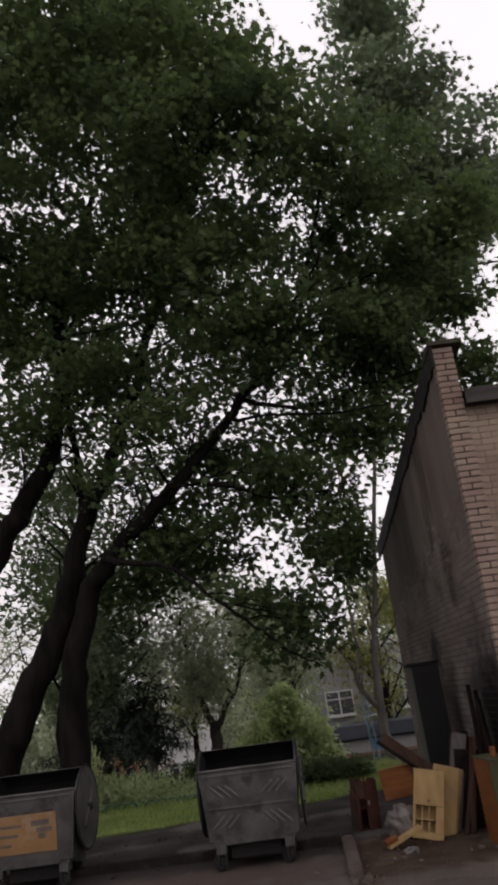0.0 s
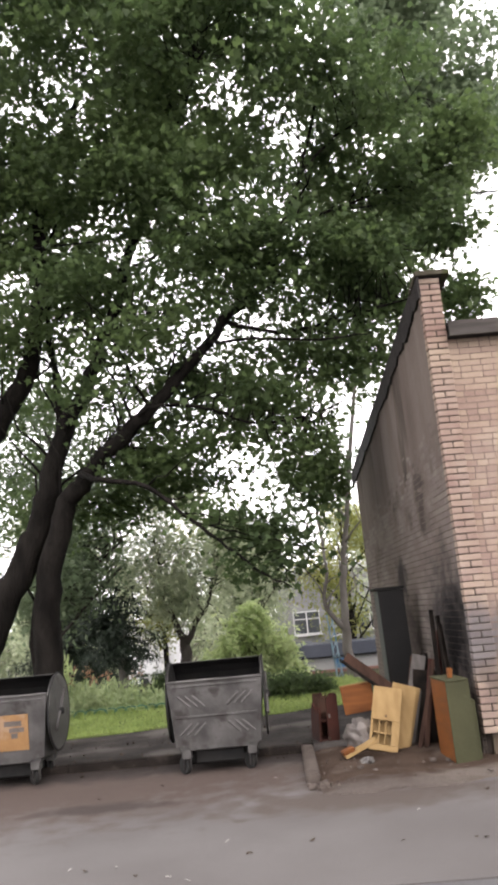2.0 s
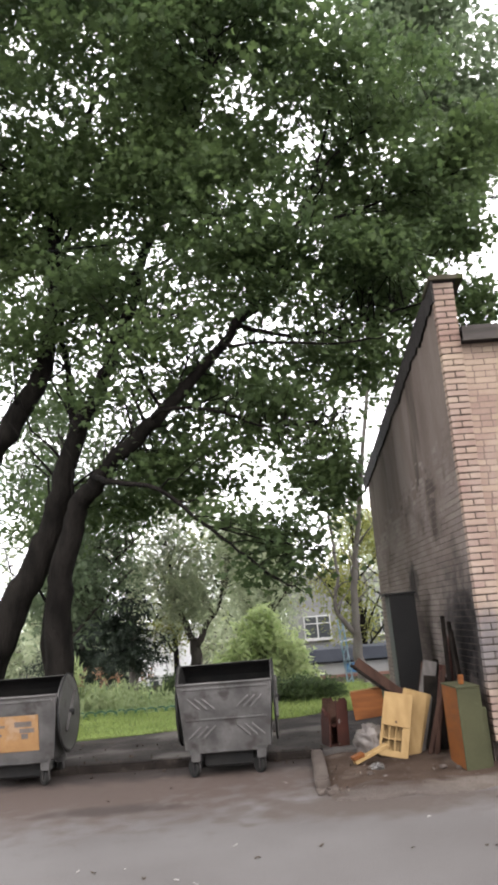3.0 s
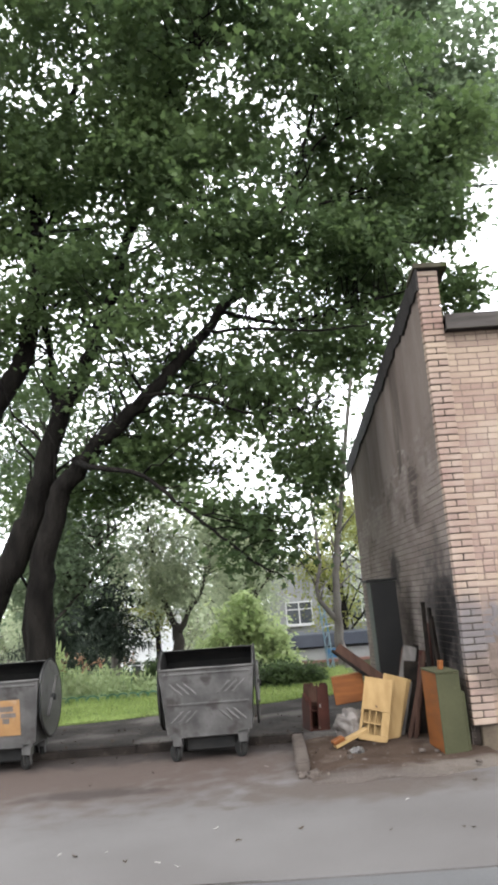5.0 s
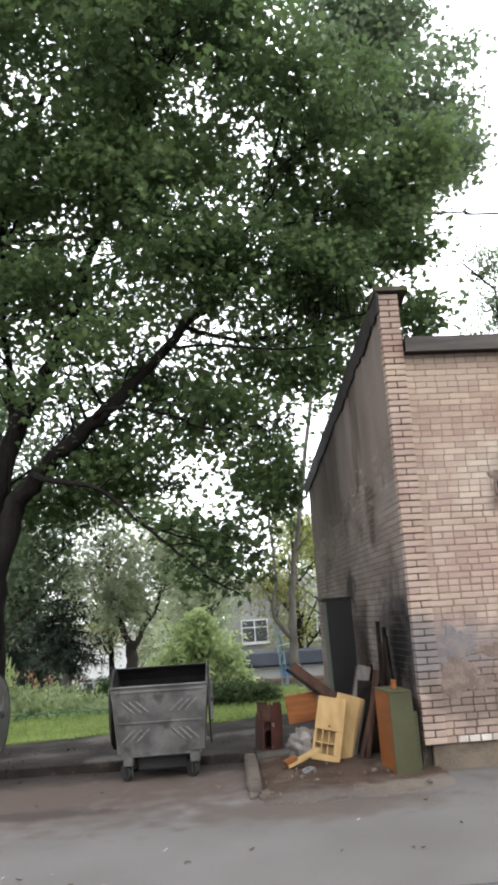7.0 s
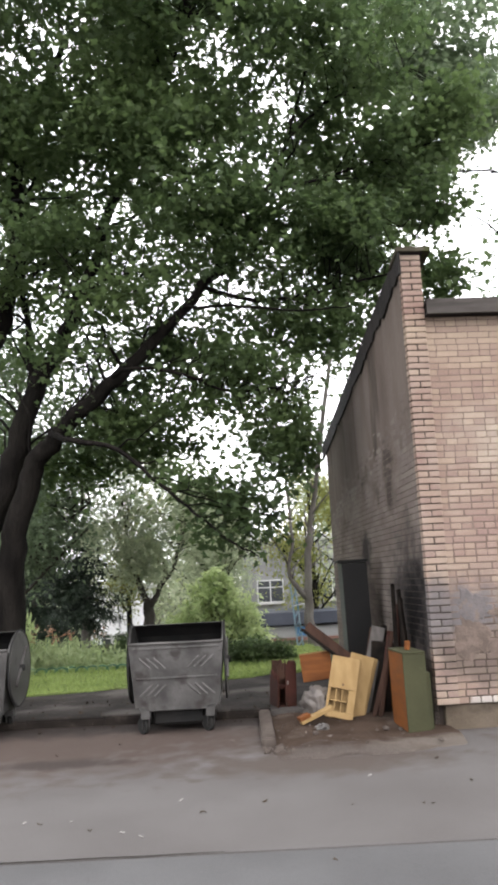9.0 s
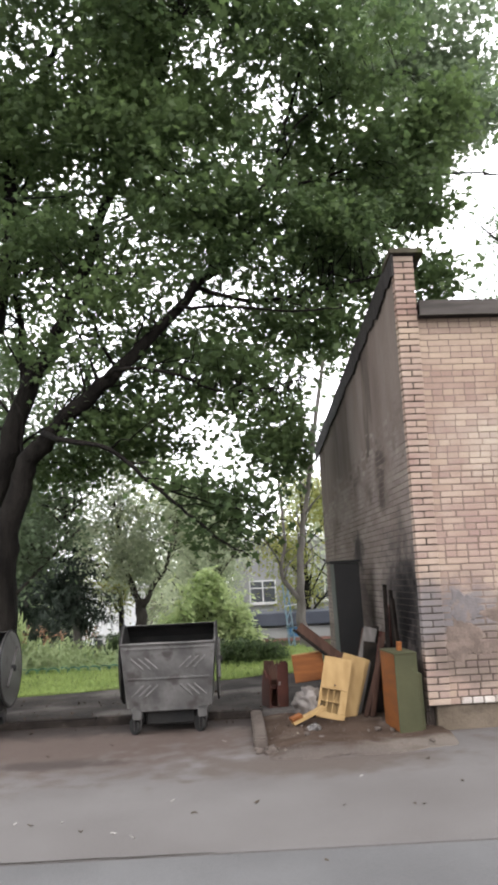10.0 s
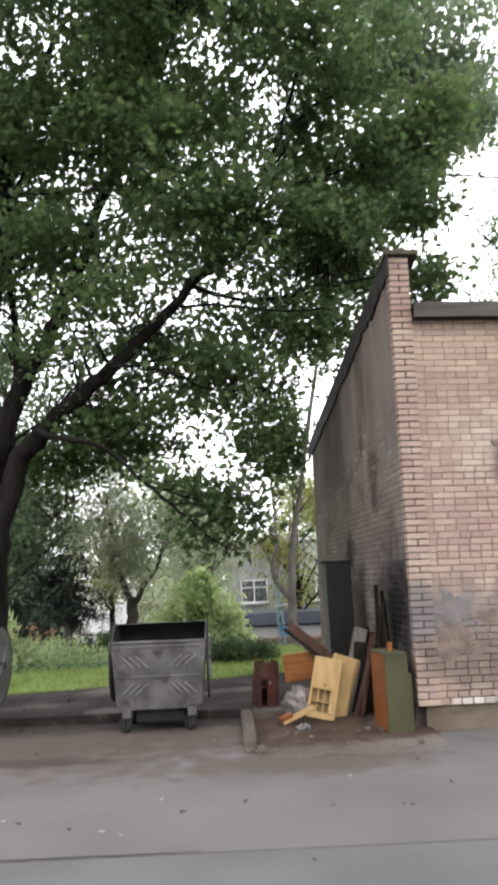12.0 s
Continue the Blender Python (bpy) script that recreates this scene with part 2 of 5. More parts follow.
def tube(points, radii, sides=8, bm=None, cap=True):
    """A tapered, bent round bar through the points."""
    bm = bm or bmesh.new()
    pts = [Vector(p) for p in points]
    rings, a = [], None
    for i, p in enumerate(pts):
        d = (pts[min(i + 1, len(pts) - 1)] - pts[max(i - 1, 0)]).normalized()
        if a is None:
            a = d.cross(Vector((0.31, 0.17, 0.93)) if abs(d.z) < 0.9 else Vector((1, 0, 0)))
        a = (a - d * a.dot(d)).normalized()
        b = d.cross(a)
        rings.append([bm.verts.new(p + (a * math.cos(2 * math.pi * k / sides) + b * math.sin(2 * math.pi * k / sides)) * radii[i]) for k in range(sides)])
    for r0, r1 in zip(rings, rings[1:]):
        for k in range(sides):
            bm.faces.new((r0[k], r0[(k + 1) % sides], r1[(k + 1) % sides], r1[k]))
    if cap:
        bm.faces.new(rings[0][::-1])
        bm.faces.new(rings[-1])
    return bm


def smooth_line(points, steps=4):
    """More points along a soft curve through the given ones."""
    p = [Vector(q) for q in points]
    out = []
    for i in range(len(p) - 1):
        a, b, c, d = p[max(i - 1, 0)], p[i], p[i + 1], p[min(i + 2, len(p) - 1)]
        for k in range(steps):
            t = k / steps
            out.append(0.5 * (2 * b + (c - a) * t + (2 * a - 5 * b + 4 * c - d) * t * t + (3 * b - a - 3 * c + d) * t ** 3))
    return out + [p[-1]]


def sheet(name, outline, z, mat, thick=0.1, label="", category="ground"):
    """A flat slab with the given outline, its top at z."""
    bm = bmesh.new()
    f = bm.faces.new([bm.verts.new((x, y, z)) for x, y in outline])
    g = bmesh.ops.extrude_face_region(bm, geom=[f])
    for v in g["geom"]:
        if isinstance(v, bmesh.types.BMVert):
            v.co.z -= thick
    bmesh.ops.recalc_face_normals(bm, faces=bm.faces)
    return tagged(part(name, bm, mat), label, category, "", "structure")


def cloud_mesh(name, verts, sizes, mat, parent):
    """Many separate polygons, sizes corners each, as one mesh."""
    me = bpy.data.meshes.new(name)
    nv, k = len(verts), sizes
    me.vertices.add(nv)
    me.vertices.foreach_set("co", np.asarray(verts, dtype=np.float32).ravel())
    me.loops.add(nv)
    me.loops.foreach_set("vertex_index", np.arange(nv, dtype=np.int32))
    me.polygons.add(nv // k)
    me.polygons.foreach_set("loop_start", np.arange(0, nv, k, dtype=np.int32))
    me.update(calc_edges=True)
    me.materials.append(mat)
    ob = new(name, me)
    if parent:
        ob.parent = parent
        tagged(ob, kind="stuff")
    return ob


MAPLE = np.array([(0, 0, 0), (0.33, -0.04, 0.05), (0.25, 0.20, 0.03), (0.57, 0.42, 0.10), (0.25, 0.50, 0.02), (0, 1.0, -0.08), (-0.25, 0.50, 0.02), (-0.57, 0.42, 0.10), (-0.25, 0.20, 0.03), (-0.33, -0.04, 0.05)])
OVAL = np.array([(0, 0, 0), (0.20, 0.3, 0.04), (0.17, 0.7, 0.04), (0, 1.0, -0.05), (-0.17, 0.7, 0.04), (-0.20, 0.3, 0.04)])
BLADE = np.array([(-0.03, 0, 0), (0.03, 0, 0), (0.0, 1.0, 0.12)])


def leaves(rng, centres, count, spread, size, shape, droop=0.35):
    """Leaves scattered round each centre: flat sprays that hang a little."""
    c = np.repeat(np.asarray(centres, float), count, axis=0)
    n = len(c)
    c = c + rng.normal(0, 1, (n, 3)) * np.array(spread)
    az = rng.uniform(0, 2 * np.pi, n)
    tilt = rng.normal(-droop, 0.55, n)
    roll = rng.normal(0, 0.6, n)
    y = np.c_[np.cos(az) * np.cos(tilt), np.sin(az) * np.cos(tilt), np.sin(tilt)]
    side = np.c_[-np.sin(az), np.cos(az), np.zeros(n)]
    up = np.cross(side, y)
    x = side * np.cos(roll)[:, None] + up * np.sin(roll)[:, None]
    up = np.cross(x, y)
    s = size * rng.uniform(0.65, 1.25, n)
    out = c[:, None, :] + (x[:, None, :] * shape[None, :, 0, None] + y[:, None, :] * shape[None, :, 1, None] + up[:, None, :] * shape[None, :, 2, None]) * s[:, None, None]
    return out.reshape(-1, 3)


def blobs(rng, lumps):
    """Points inside a union of ellipsoids (centre, radii, how many), thicker towards the shell."""
    out = []
    for cx, cy, cz, rx, ry, rz, n in lumps:
        d = rng.normal(0, 1, (n, 3))
        d /= np.linalg.norm(d, axis=1)[:, None]
        d *= (rng.uniform(0, 1, n) ** 0.45)[:, None]
        out.append(d * (rx, ry, rz) + (cx, cy, cz))
    return np.concatenate(out)


def twigs(rng, limbs, centres, every=1, r0=0.014):
    """Thin bent shoots from the nearest limb to the leaf sprays."""
    nodes = np.array([p for l in limbs for p in l])
    bm = bmesh.new()
    for c in centres[::every]:
        d = np.linalg.norm(nodes - c, axis=1)
        k = np.argsort(d)[:14]
        p = nodes[k[rng.integers(0, len(k))]]
        if np.linalg.norm(c - p) > 1.6:
            continue
        mid = (p + c) / 2 + rng.normal(0, 0.12, 3) + np.array((0, 0, 0.10 * np.linalg.norm(c - p)))
        tube([p, mid, c], [r0 * (1 + 0.35 * np.linalg.norm(c - p)), r0 * 0.9, r0 * 0.3], 4, bm, False)
    return bm

# ---- ground ----
def fall(y):
    return -0.03 if y < 18 else -0.03 - 0.045 * (min(y, 60) - 18)

bm = bmesh.new()
ys = [-400, -60, -20, 0, 6, 10, 14, 18, 20, 23, 27, 32, 38, 45, 60, 120, 300, 700]
xs = [-500, -120, -40, -20, -12, -8, -4, 0, 4, 8, 12, 20, 40, 120, 500]
grid = [[bm.verts.new((x, y, fall(y))) for x in xs] for y in ys]
for a, b in zip(grid, grid[1:]):
    for k in range(len(xs) - 1):
        bm.faces.new((a[k], a[k + 1], b[k + 1], b[k]))
tagged(part("ground", bm, M_EARTH), "dark earth with sparse green growth", "ground", "", "structure")
sheet("asphalt_lane", [(-40, 5.26), (40, 5.26), (40, 9.7), (8, 9.7), (0.2, 9.7), (0.0, 9.95), (-40, 9.95)], 0.0, M_ASPHALT, 0.1, "worn grey-brown asphalt lane with dusty stains and painted kerb shade", "asphalt")
sheet("road", [(-40, -40), (40, -40), (40, 5.25), (-40, 5.25)], -0.008, M_ROAD, 0.1, "smooth grey asphalt road with a seam along its edge", "road")
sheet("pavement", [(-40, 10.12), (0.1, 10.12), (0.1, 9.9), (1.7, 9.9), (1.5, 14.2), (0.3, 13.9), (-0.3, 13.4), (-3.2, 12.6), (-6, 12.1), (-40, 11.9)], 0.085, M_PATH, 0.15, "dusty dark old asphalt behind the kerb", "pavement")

def seam_crack():
    """A thin dark crack that wanders along the seam and thins out."""
    bm = bmesh.new()
    prev = None
    for k in range(61):
        x = -4.2 + 3.9 * k / 60
        w = 0.011 * (1 - k / 60) ** 0.5 * (1 + 0.6 * noise.noise((x * 6, 2, 0))) + 0.0015
        y = 5.262 + 0.010 * noise.noise((x * 3.1, 0, 0))
        row = [bm.verts.new((x, y - w, 0.003)), bm.verts.new((x, y + w, 0.004))]
        if prev:
            bm.faces.new((prev[0], row[0], row[1], prev[1]))
        prev = row
    return bm

M_CRACK = material("dirt_filled_crack", (0.035, 0.03, 0.027), (0.06, 0.052, 0.047), 6, 60, 1.0, 0.5)
tagged(part("road_seam", seam_crack(), M_CRACK), "dark dirt-filled crack along the asphalt seam", "seam", "", "structure")

M_WOOD_Y = material("pale_yellow_laminate", (0.40, 0.255, 0.105), (0.49, 0.325, 0.145), 3, 60, 0.68, 0.15, stretch=(4, 4, 1))
M_WOOD_O = material("orange_brown_veneer", (0.17, 0.055, 0.013), (0.26, 0.092, 0.024), 3, 40, 0.7, 0.15, stretch=(1, 1, 6))
M_WOOD_D = material("dark_brown_board", (0.046, 0.022, 0.014), (0.092, 0.048, 0.033), 3, 30, 0.8, 0.3, stretch=(5, 5, 1))
M_WOOD_R = material("red_brown_varnish", (0.028, 0.011, 0.008), (0.075, 0.024, 0.016), 3, 30, 0.7, 0.3)
M_WOOD_G = material("grey_weathered_board", (0.12, 0.108, 0.10), (0.20, 0.182, 0.168), 3, 40, 0.9, 0.5, stretch=(5, 5, 1))
M_GREEN = material("olive_green_paint", (0.060, 0.061, 0.030), (0.082, 0.082, 0.042), 2, 40, 0.8, 0.15, stain=(0.20, 0.19, 0.11), stain_scale=3, stain_at=0.62)
M_BLACKP = material("dark_charcoal_panel", (0.014, 0.0135, 0.013), (0.025, 0.023, 0.022), 2, 40, 0.8, 0.15)
M_WARD = material("faded_grey_green_paint", (0.07, 0.078, 0.068), (0.10, 0.108, 0.095), 2, 40, 0.7, 0.2)
M_STUB = material("broken_kerb_concrete", (0.105, 0.084, 0.072), (0.165, 0.138, 0.120), 5, 50, 0.95, 0.8, stain=(0.09, 0.075, 0.064), stain_scale=6)
# char tone, also used where a part is painted to be shade
M_CHAR_SHADE = material("char_and_shade_black", (0.01, 0.009, 0.008), (0.030, 0.024, 0.020), 6, 50, 0.95, 0.8)
M_SACK = material("crumpled_grey_bag", (0.12, 0.10, 0.088), (0.22, 0.188, 0.165), 6, 30, 0.6, 0.5)
M_FOIL = material("crumpled_foil", (0.11, 0.10, 0.095), (0.25, 0.235, 0.22), 10, 40, 0.35, 0.4, metal=0.4)
M_ORANGE = material("faded_orange_poster", (0.31, 0.155, 0.045), (0.40, 0.215, 0.075), 4, 40, 0.6, 0.1, stain=(0.40, 0.25, 0.14), stain_scale=5)
M_INK = material("grey_print", (0.14, 0.12, 0.11), (0.20, 0.17, 0.15), 10, 50, 0.7, 0.1)
M_WHITE = material("whitewashed_wall", (1.6, 1.6, 1.62), (1.7, 1.7, 1.7), 0.6, 20, 0.9, 0.2)
M_GREYWALL = material("grey_panel_wall", (0.42, 0.42, 0.42), (0.52, 0.52, 0.51), 0.5, 20, 0.9, 0.2)
M_BAND = material("slate_grey_roof_band", (0.085, 0.095, 0.12), (0.12, 0.13, 0.16), 1, 20, 0.7, 0.2)
M_BLUE = material("bright_blue_paint", (0.06, 0.22, 0.45), (0.09, 0.28, 0.52), 2, 30, 0.5, 0.1)
M_REDWALL = material("faded_red_wall", (0.28, 0.15, 0.12), (0.36, 0.21, 0.17), 1, 20, 0.9, 0.2)
M_POLE = material("blue_painted_steel", (0.14, 0.32, 0.42), (0.38, 0.48, 0.52), 8, 40, 0.5, 0.2)
M_GLASS = material("dim_window_glass", (0.10, 0.11, 0.12), (0.15, 0.16, 0.17), 1, 20, 0.12, 0.0)
M_FRAME = material("white_window_paint", (0.9, 0.9, 0.89), (1.05, 1.05, 1.03), 3, 30, 0.6, 0.1)
M_BORDER = material("green_painted_edging", (0.03, 0.16, 0.08), (0.05, 0.22, 0.11), 4, 40, 0.5, 0.1)
M_FLOWER = leaf_material("orange_petals", (0.42, 0.17, 0.09), (0.60, 0.38, 0.25), 3, 0.3)
M_CABLE = material("black_cable", (0.02, 0.02, 0.02), (0.03, 0.03, 0.03), 5, 30, 0.7, 0.0)

# ---- kerbs and dirt ----
def kerb_stone(x0, x1, y0, y1, z0, z1):
    return box(x0, x1, y0, y1, z0, z1, 0.018, seg=2)

kerb = thing("kerb", pose(0, 0, 0), "long weathered concrete kerb darkened by painted shade, dirt along its foot", "kerb", "", "structure")
rk = random.Random(4)
for k in range(24):
    x = -0.02 - 1.0 * (k + 1)
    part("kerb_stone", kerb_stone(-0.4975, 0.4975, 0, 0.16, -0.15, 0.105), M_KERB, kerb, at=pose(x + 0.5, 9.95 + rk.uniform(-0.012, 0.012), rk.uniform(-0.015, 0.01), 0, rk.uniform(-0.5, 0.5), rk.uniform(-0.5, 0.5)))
stub = thing("kerb_stub", pose(0.03, 9.15, 0), "short broken concrete kerb laid across the asphalt", "kerb", "", "structure")
part("kerb_stone", kerb_stone(-0.075, 0.075, -0.90, 0.76, -0.1, 0.100), M_STUB, stub, at=pose(0.0, 0.0, 0.0, 0.5, 0, 1.0))
bm = bmesh.new()
rs = random.Random(9)
for k in range(26):
    c = Vector((rs.gauss(0.08, 0.10), rs.gauss(-0.98, 0.10), 0.0))
    q = rs.uniform(0.012, 0.042)
    box(-q, q, -q * rs.uniform(0.6, 1), q, -q * 0.5, q * 0.6, q * 0.25, bm, pose(c.x, c.y, q * 0.3, rs.uniform(-25, 25), rs.uniform(-25, 25), rs.uniform(0, 360)))
tagged(part("rubble", bm, M_STUB, at=pose(0.03, 9.0, 0)), "crumbled bits of broken kerb concrete", "rubble", "", "stuff")

# a low uneven mound of dirt before and beside the house
bm = bmesh.new()
NX, NY = 44, 60
rows = []
for j in range(NY + 1):
    row = []
    for i in range(NX + 1):
        u, v = i / NX, j / NY
        y = 7.55 + v * 6.2
        x0 = 0.10 - 0.06 * math.sin(v * 3)
        x1 = 2.05 if y < 8.6 else 1.95 - (y - 8.55) * 0.052
        near = 0.55 * max(0.0, (u - 0.35)) ** 1.3
        x = x0 + (x1 - x0) * u
        y = max(y, 7.62 + near + 0.14 * noise.noise((x * 2.2, 1.3, 0.5)) + 0.07 * noise.noise((x * 9.0, 4.3, 0.5)))
        edge = min(u * 5, (y - 7.6 - near) * 3.5, 1.0)
        z = 0.010 + 0.040 * max(0.0, min(edge, 1.0)) + 0.03 * noise.noise((x * 2.5, y * 2.5, 0)) * max(edge, 0) + 0.010 * noise.noise((x * 9, y * 9, 2))
        row.append(bm.verts.new((x, y, z - (0.03 if i == 0 or j == 0 else 0))))
    rows.append(row)
for a, b in zip(rows, rows[1:]):
    for i in range(NX):
        bm.faces.new((a[i], a[i + 1], b[i + 1], b[i]))
tagged(part("dirt_ground", bm, M_DIRT, smooth=True), "bare trodden brown dirt beside the brick house", "dirt", "", "structure")

# ---- brick house with a fire wall that rises over its lean-to roof ----
H = pose(1.91, 8.55, 0, 0, 0.4, 3)
house = thing("brick_house", H, "low peach brick house with a taller smeared fire wall", "house")
CO, Z0 = 0.0764, 0.27
SLOPE = 0.165
DEPTH = 6.7

def prism(profile, x0, x1):
    """A wall of that outline in y and z, from x0 to x1."""
    bm = bmesh.new()
    a = [bm.verts.new((x0, y, z)) for y, z in profile]
    b = [bm.verts.new((x1, y, z)) for y, z in profile]
    bm.faces.new(a)
    bm.faces.new(b[::-1])
    for k in range(len(a)):
        bm.faces.new((a[k], b[k], b[(k + 1) % len(a)], a[(k + 1) % len(a)]))
    bmesh.ops.recalc_face_normals(bm, faces=bm.faces)
    return bm

top = lambda y: 5.54 - SLOPE * y
fire_wall = part("fire_wall", prism([(0.012, Z0), (0.012, top(0)), (DEPTH, top(DEPTH)), (DEPTH, -0.1), (0.14, -0.1), (0.14, Z0)], 0.012, 0.245), M_MORTAR, house, "grey-brown brick side wall smeared with mortar and soot")
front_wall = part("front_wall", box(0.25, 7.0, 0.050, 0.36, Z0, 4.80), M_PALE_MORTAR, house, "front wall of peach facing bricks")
part("back_wall", box(0.25, 7.0, DEPTH - 0.3, DEPTH - 0.02, -0.1, 3.85), M_MORTAR, house)
part("end_wall", prism([(0.36, -0.1), (0.36, 4.80), (DEPTH - 0.3, 3.83), (DEPTH - 0.3, -0.1)], 6.7, 7.0), M_MORTAR, house)
part("plinth", box(0.10, 7.0, 0.075, 0.40, -0.2, Z0 - 0.003, 0.01), M_PLINTH, house, "stained concrete plinth")
roof = part("roof", prism([(-0.10, 4.90), (-0.10, 4.93), (DEPTH + 0.3, 3.87), (DEPTH + 0.3, 3.84)], 0.25, 7.15), M_TAR, house, "dark felt lean-to roof")
part("fascia", prism([(-0.11, 4.74), (-0.11, 4.925), (-0.075, 4.925), (-0.075, 4.74)], 0.252, 7.15), M_FASCIA, house, "grey weathered fascia board")
part("soffit", box(0.252, 7.1, -0.075, 0.055, 4.745, 4.77), M_TAR, house)
def ragged_strip(x0, x1, over, under, seed):
    """Felt that follows the sloping wall top, its edges uneven."""
    bm = bmesh.new()
    rings = []
    n = 110
    for i in range(n + 1):
        y = -0.045 + (DEPTH + 0.38) * i / n
        w = noise.noise((y * 1.7, seed, 0)) * 0.55 + noise.noise((y * 7.0, seed, 4)) * 0.6
        zt = top(y) + over + 0.012 * w
        zb = top(y) - under * (1 + 0.55 * w)
        rings.append([bm.verts.new(c) for c in ((x0 - 0.01 * w, y, zb), (x0 - 0.01 * w, y, zt), (x1 + 0.01 * w, y, zt), (x1 + 0.01 * w, y, zb))])
    for a, b in zip(rings, rings[1:]):
        for k in range(4):
            bm.faces.new((a[k], b[k], b[(k + 1) % 4], a[(k + 1) % 4]))
    bm.faces.new(rings[0])
    bm.faces.new(rings[-1][::-1])
    bmesh.ops.recalc_face_normals(bm, faces=bm.faces)
    return bm

M_MOSS = material("mossy_coping_concrete", (0.07, 0.062, 0.045), (0.12, 0.108, 0.08), 5, 50, 0.95, 0.8, stain=(0.075, 0.085, 0.035), stain_scale=6, stain_at=0.5)
part("coping_slab", prism([(-0.07, top(-0.07) + 0.004), (-0.07, top(-0.07) + 0.062), (0.36, top(0.36) + 0.062), (0.36, top(0.36) + 0.004)], -0.05, 0.37), M_MOSS, house, "thin mossy coping slab on the wall end")
part("wall_cap", ragged_strip(-0.030, 0.285, 0.048, -0.003, 1.0), M_TAR, house, "dark felt capping along the sloping wall top")
part("verge_flashing", ragged_strip(-0.034, -0.006, 0.044, 0.27, 2.0), M_TAR, house, "tarred felt hanging ragged under the capping")

# ---- house bricks ----
def brick_mesh(name, w, d, h, mat):
    bm = box(0, w, 0, d, 0, h, 0.006)
    me = bpy.data.meshes.new(name)
    bm.to_mesh(me)
    bm.free()
    me.materials.append(mat)
    return me

def brick(me, parent, x, y, z, r):
    ob = new("brick", me)
    ob.parent = parent
    ob.matrix_local = pose(x + r.uniform(-0.003, 0.003), y + r.uniform(-0.004, 0.003), z + r.uniform(-0.002, 0.002), r.uniform(-0.4, 0.4), r.uniform(-0.6, 0.6), r.uniform(-0.5, 0.5))

rb = random.Random(12)
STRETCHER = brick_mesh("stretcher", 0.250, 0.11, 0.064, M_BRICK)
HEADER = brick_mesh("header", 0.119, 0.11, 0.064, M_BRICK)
M_BRICK_PALE = material("limewashed_brick", (0.50, 0.43, 0.38), (0.62, 0.56, 0.51), 6, 60, 0.9, 0.6, vary="object", spread=0.18, stain=(0.36, 0.27, 0.22), stain_scale=7, stain_at=0.56)
PALE = brick_mesh("pale_header", 0.117, 0.118, 0.066, M_BRICK_PALE)
for k in range(69):
    z = Z0 + CO * k + 0.006
    if k % 2 == 0:
        brick(STRETCHER, fire_wall, 0.0, 0.0, z, rb)
    else:
        brick(HEADER, fire_wall, 0.0, 0.0, z, rb)
        brick(HEADER, fire_wall, 0.131, 0.0, z, rb)
joined = bmesh.new()
def add_brick(bm, x0, x1, y0, y1, z0, z1):
    v = [bm.verts.new(c) for c in ((x0, y0, z0), (x1, y0, z0), (x1, y1, z0), (x0, y1, z0), (x0, y0, z1), (x1, y0, z1), (x1, y1, z1), (x0, y1, z1))]
    for f in ((0, 1, 5, 4), (1, 2, 6, 5), (2, 3, 7, 6), (3, 0, 4, 7), (4, 5, 6, 7), (3, 2, 1, 0)):
        bm.faces.new([v[i] for i in f])

for k in range(59):
    z = Z0 + CO * k + 0.006
    headers = k % 4 == 1 or k == 0 or k in (22, 39)
    step = 0.131 if headers else 0.262
    x = 0.262 - (0.0 if k % 2 else 0.131 * (not headers)) - rb.uniform(0, 0.05)
    short = 0.0
    while x < 6.95:
        if not headers:
            if short > 0:
                short, step = 0.0, 0.131
            elif rb.random() < 0.16:
                short, step = 1.0, 0.131
            else:
                step = 0.262
        half_brick = step < 0.2
        w = step - 0.012
        xa = max(x, 0.258)
        wob = rb.uniform(-0.003, 0.003)
        if z < 3.0 and x < 1.55 and xa == x:
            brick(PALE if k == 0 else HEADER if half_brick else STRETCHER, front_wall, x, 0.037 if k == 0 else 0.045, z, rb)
        elif x + w > xa + 0.03:
            add_brick(joined, xa, x + w, 0.045 + wob, 0.09, z + wob * 0.5, z + 0.064 + wob * 0.5)
        x += step
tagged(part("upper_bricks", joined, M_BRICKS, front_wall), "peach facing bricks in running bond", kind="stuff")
joined = bmesh.new()
for k in range(72):
    z = Z0 - CO * 3 + CO * k + 0.006
    y = 0.125 if k % 2 else 0.0
    while y < DEPTH - 0.1:
        y1 = min(y + 0.25, DEPTH - 0.004)
        ya = max(y, 0.14 if z < Z0 else 0.115)
        if z + 0.06 < top(y1) - 0.02 and y1 > ya:
            wob = rb.uniform(-0.004, 0.003)
            add_brick(joined, 0.007 + wob * 0.6, 0.05, ya, y1, z - 0.001, z + 0.066)
        y += 0.262
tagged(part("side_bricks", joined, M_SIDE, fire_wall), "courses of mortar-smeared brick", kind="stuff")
# thin render that covers the upper part with a ragged lower edge
bm = bmesh.new()
N = 90
strips = []
for i in range(N + 1):
    y = 0.10 + (DEPTH - 0.11) * i / N
    zl = 2.9 - 0.06 * y + 0.35 * noise.noise((y * 1.1, 0, 0)) + 0.15 * noise.noise((y * 4.3, 3, 0))
    zh = top(y) - 0.01
    strips.append([bm.verts.new((x, y, zl + (zh - zl) * f)) for x, f in ((0.012, 0.0), (0.007, 0.28), (0.003, 0.5), (-0.003, 1.0))])
for a, b in zip(strips, strips[1:]):
    for k in range(3):
        bm.faces.new((a[k], a[k + 1], b[k + 1], b[k]))
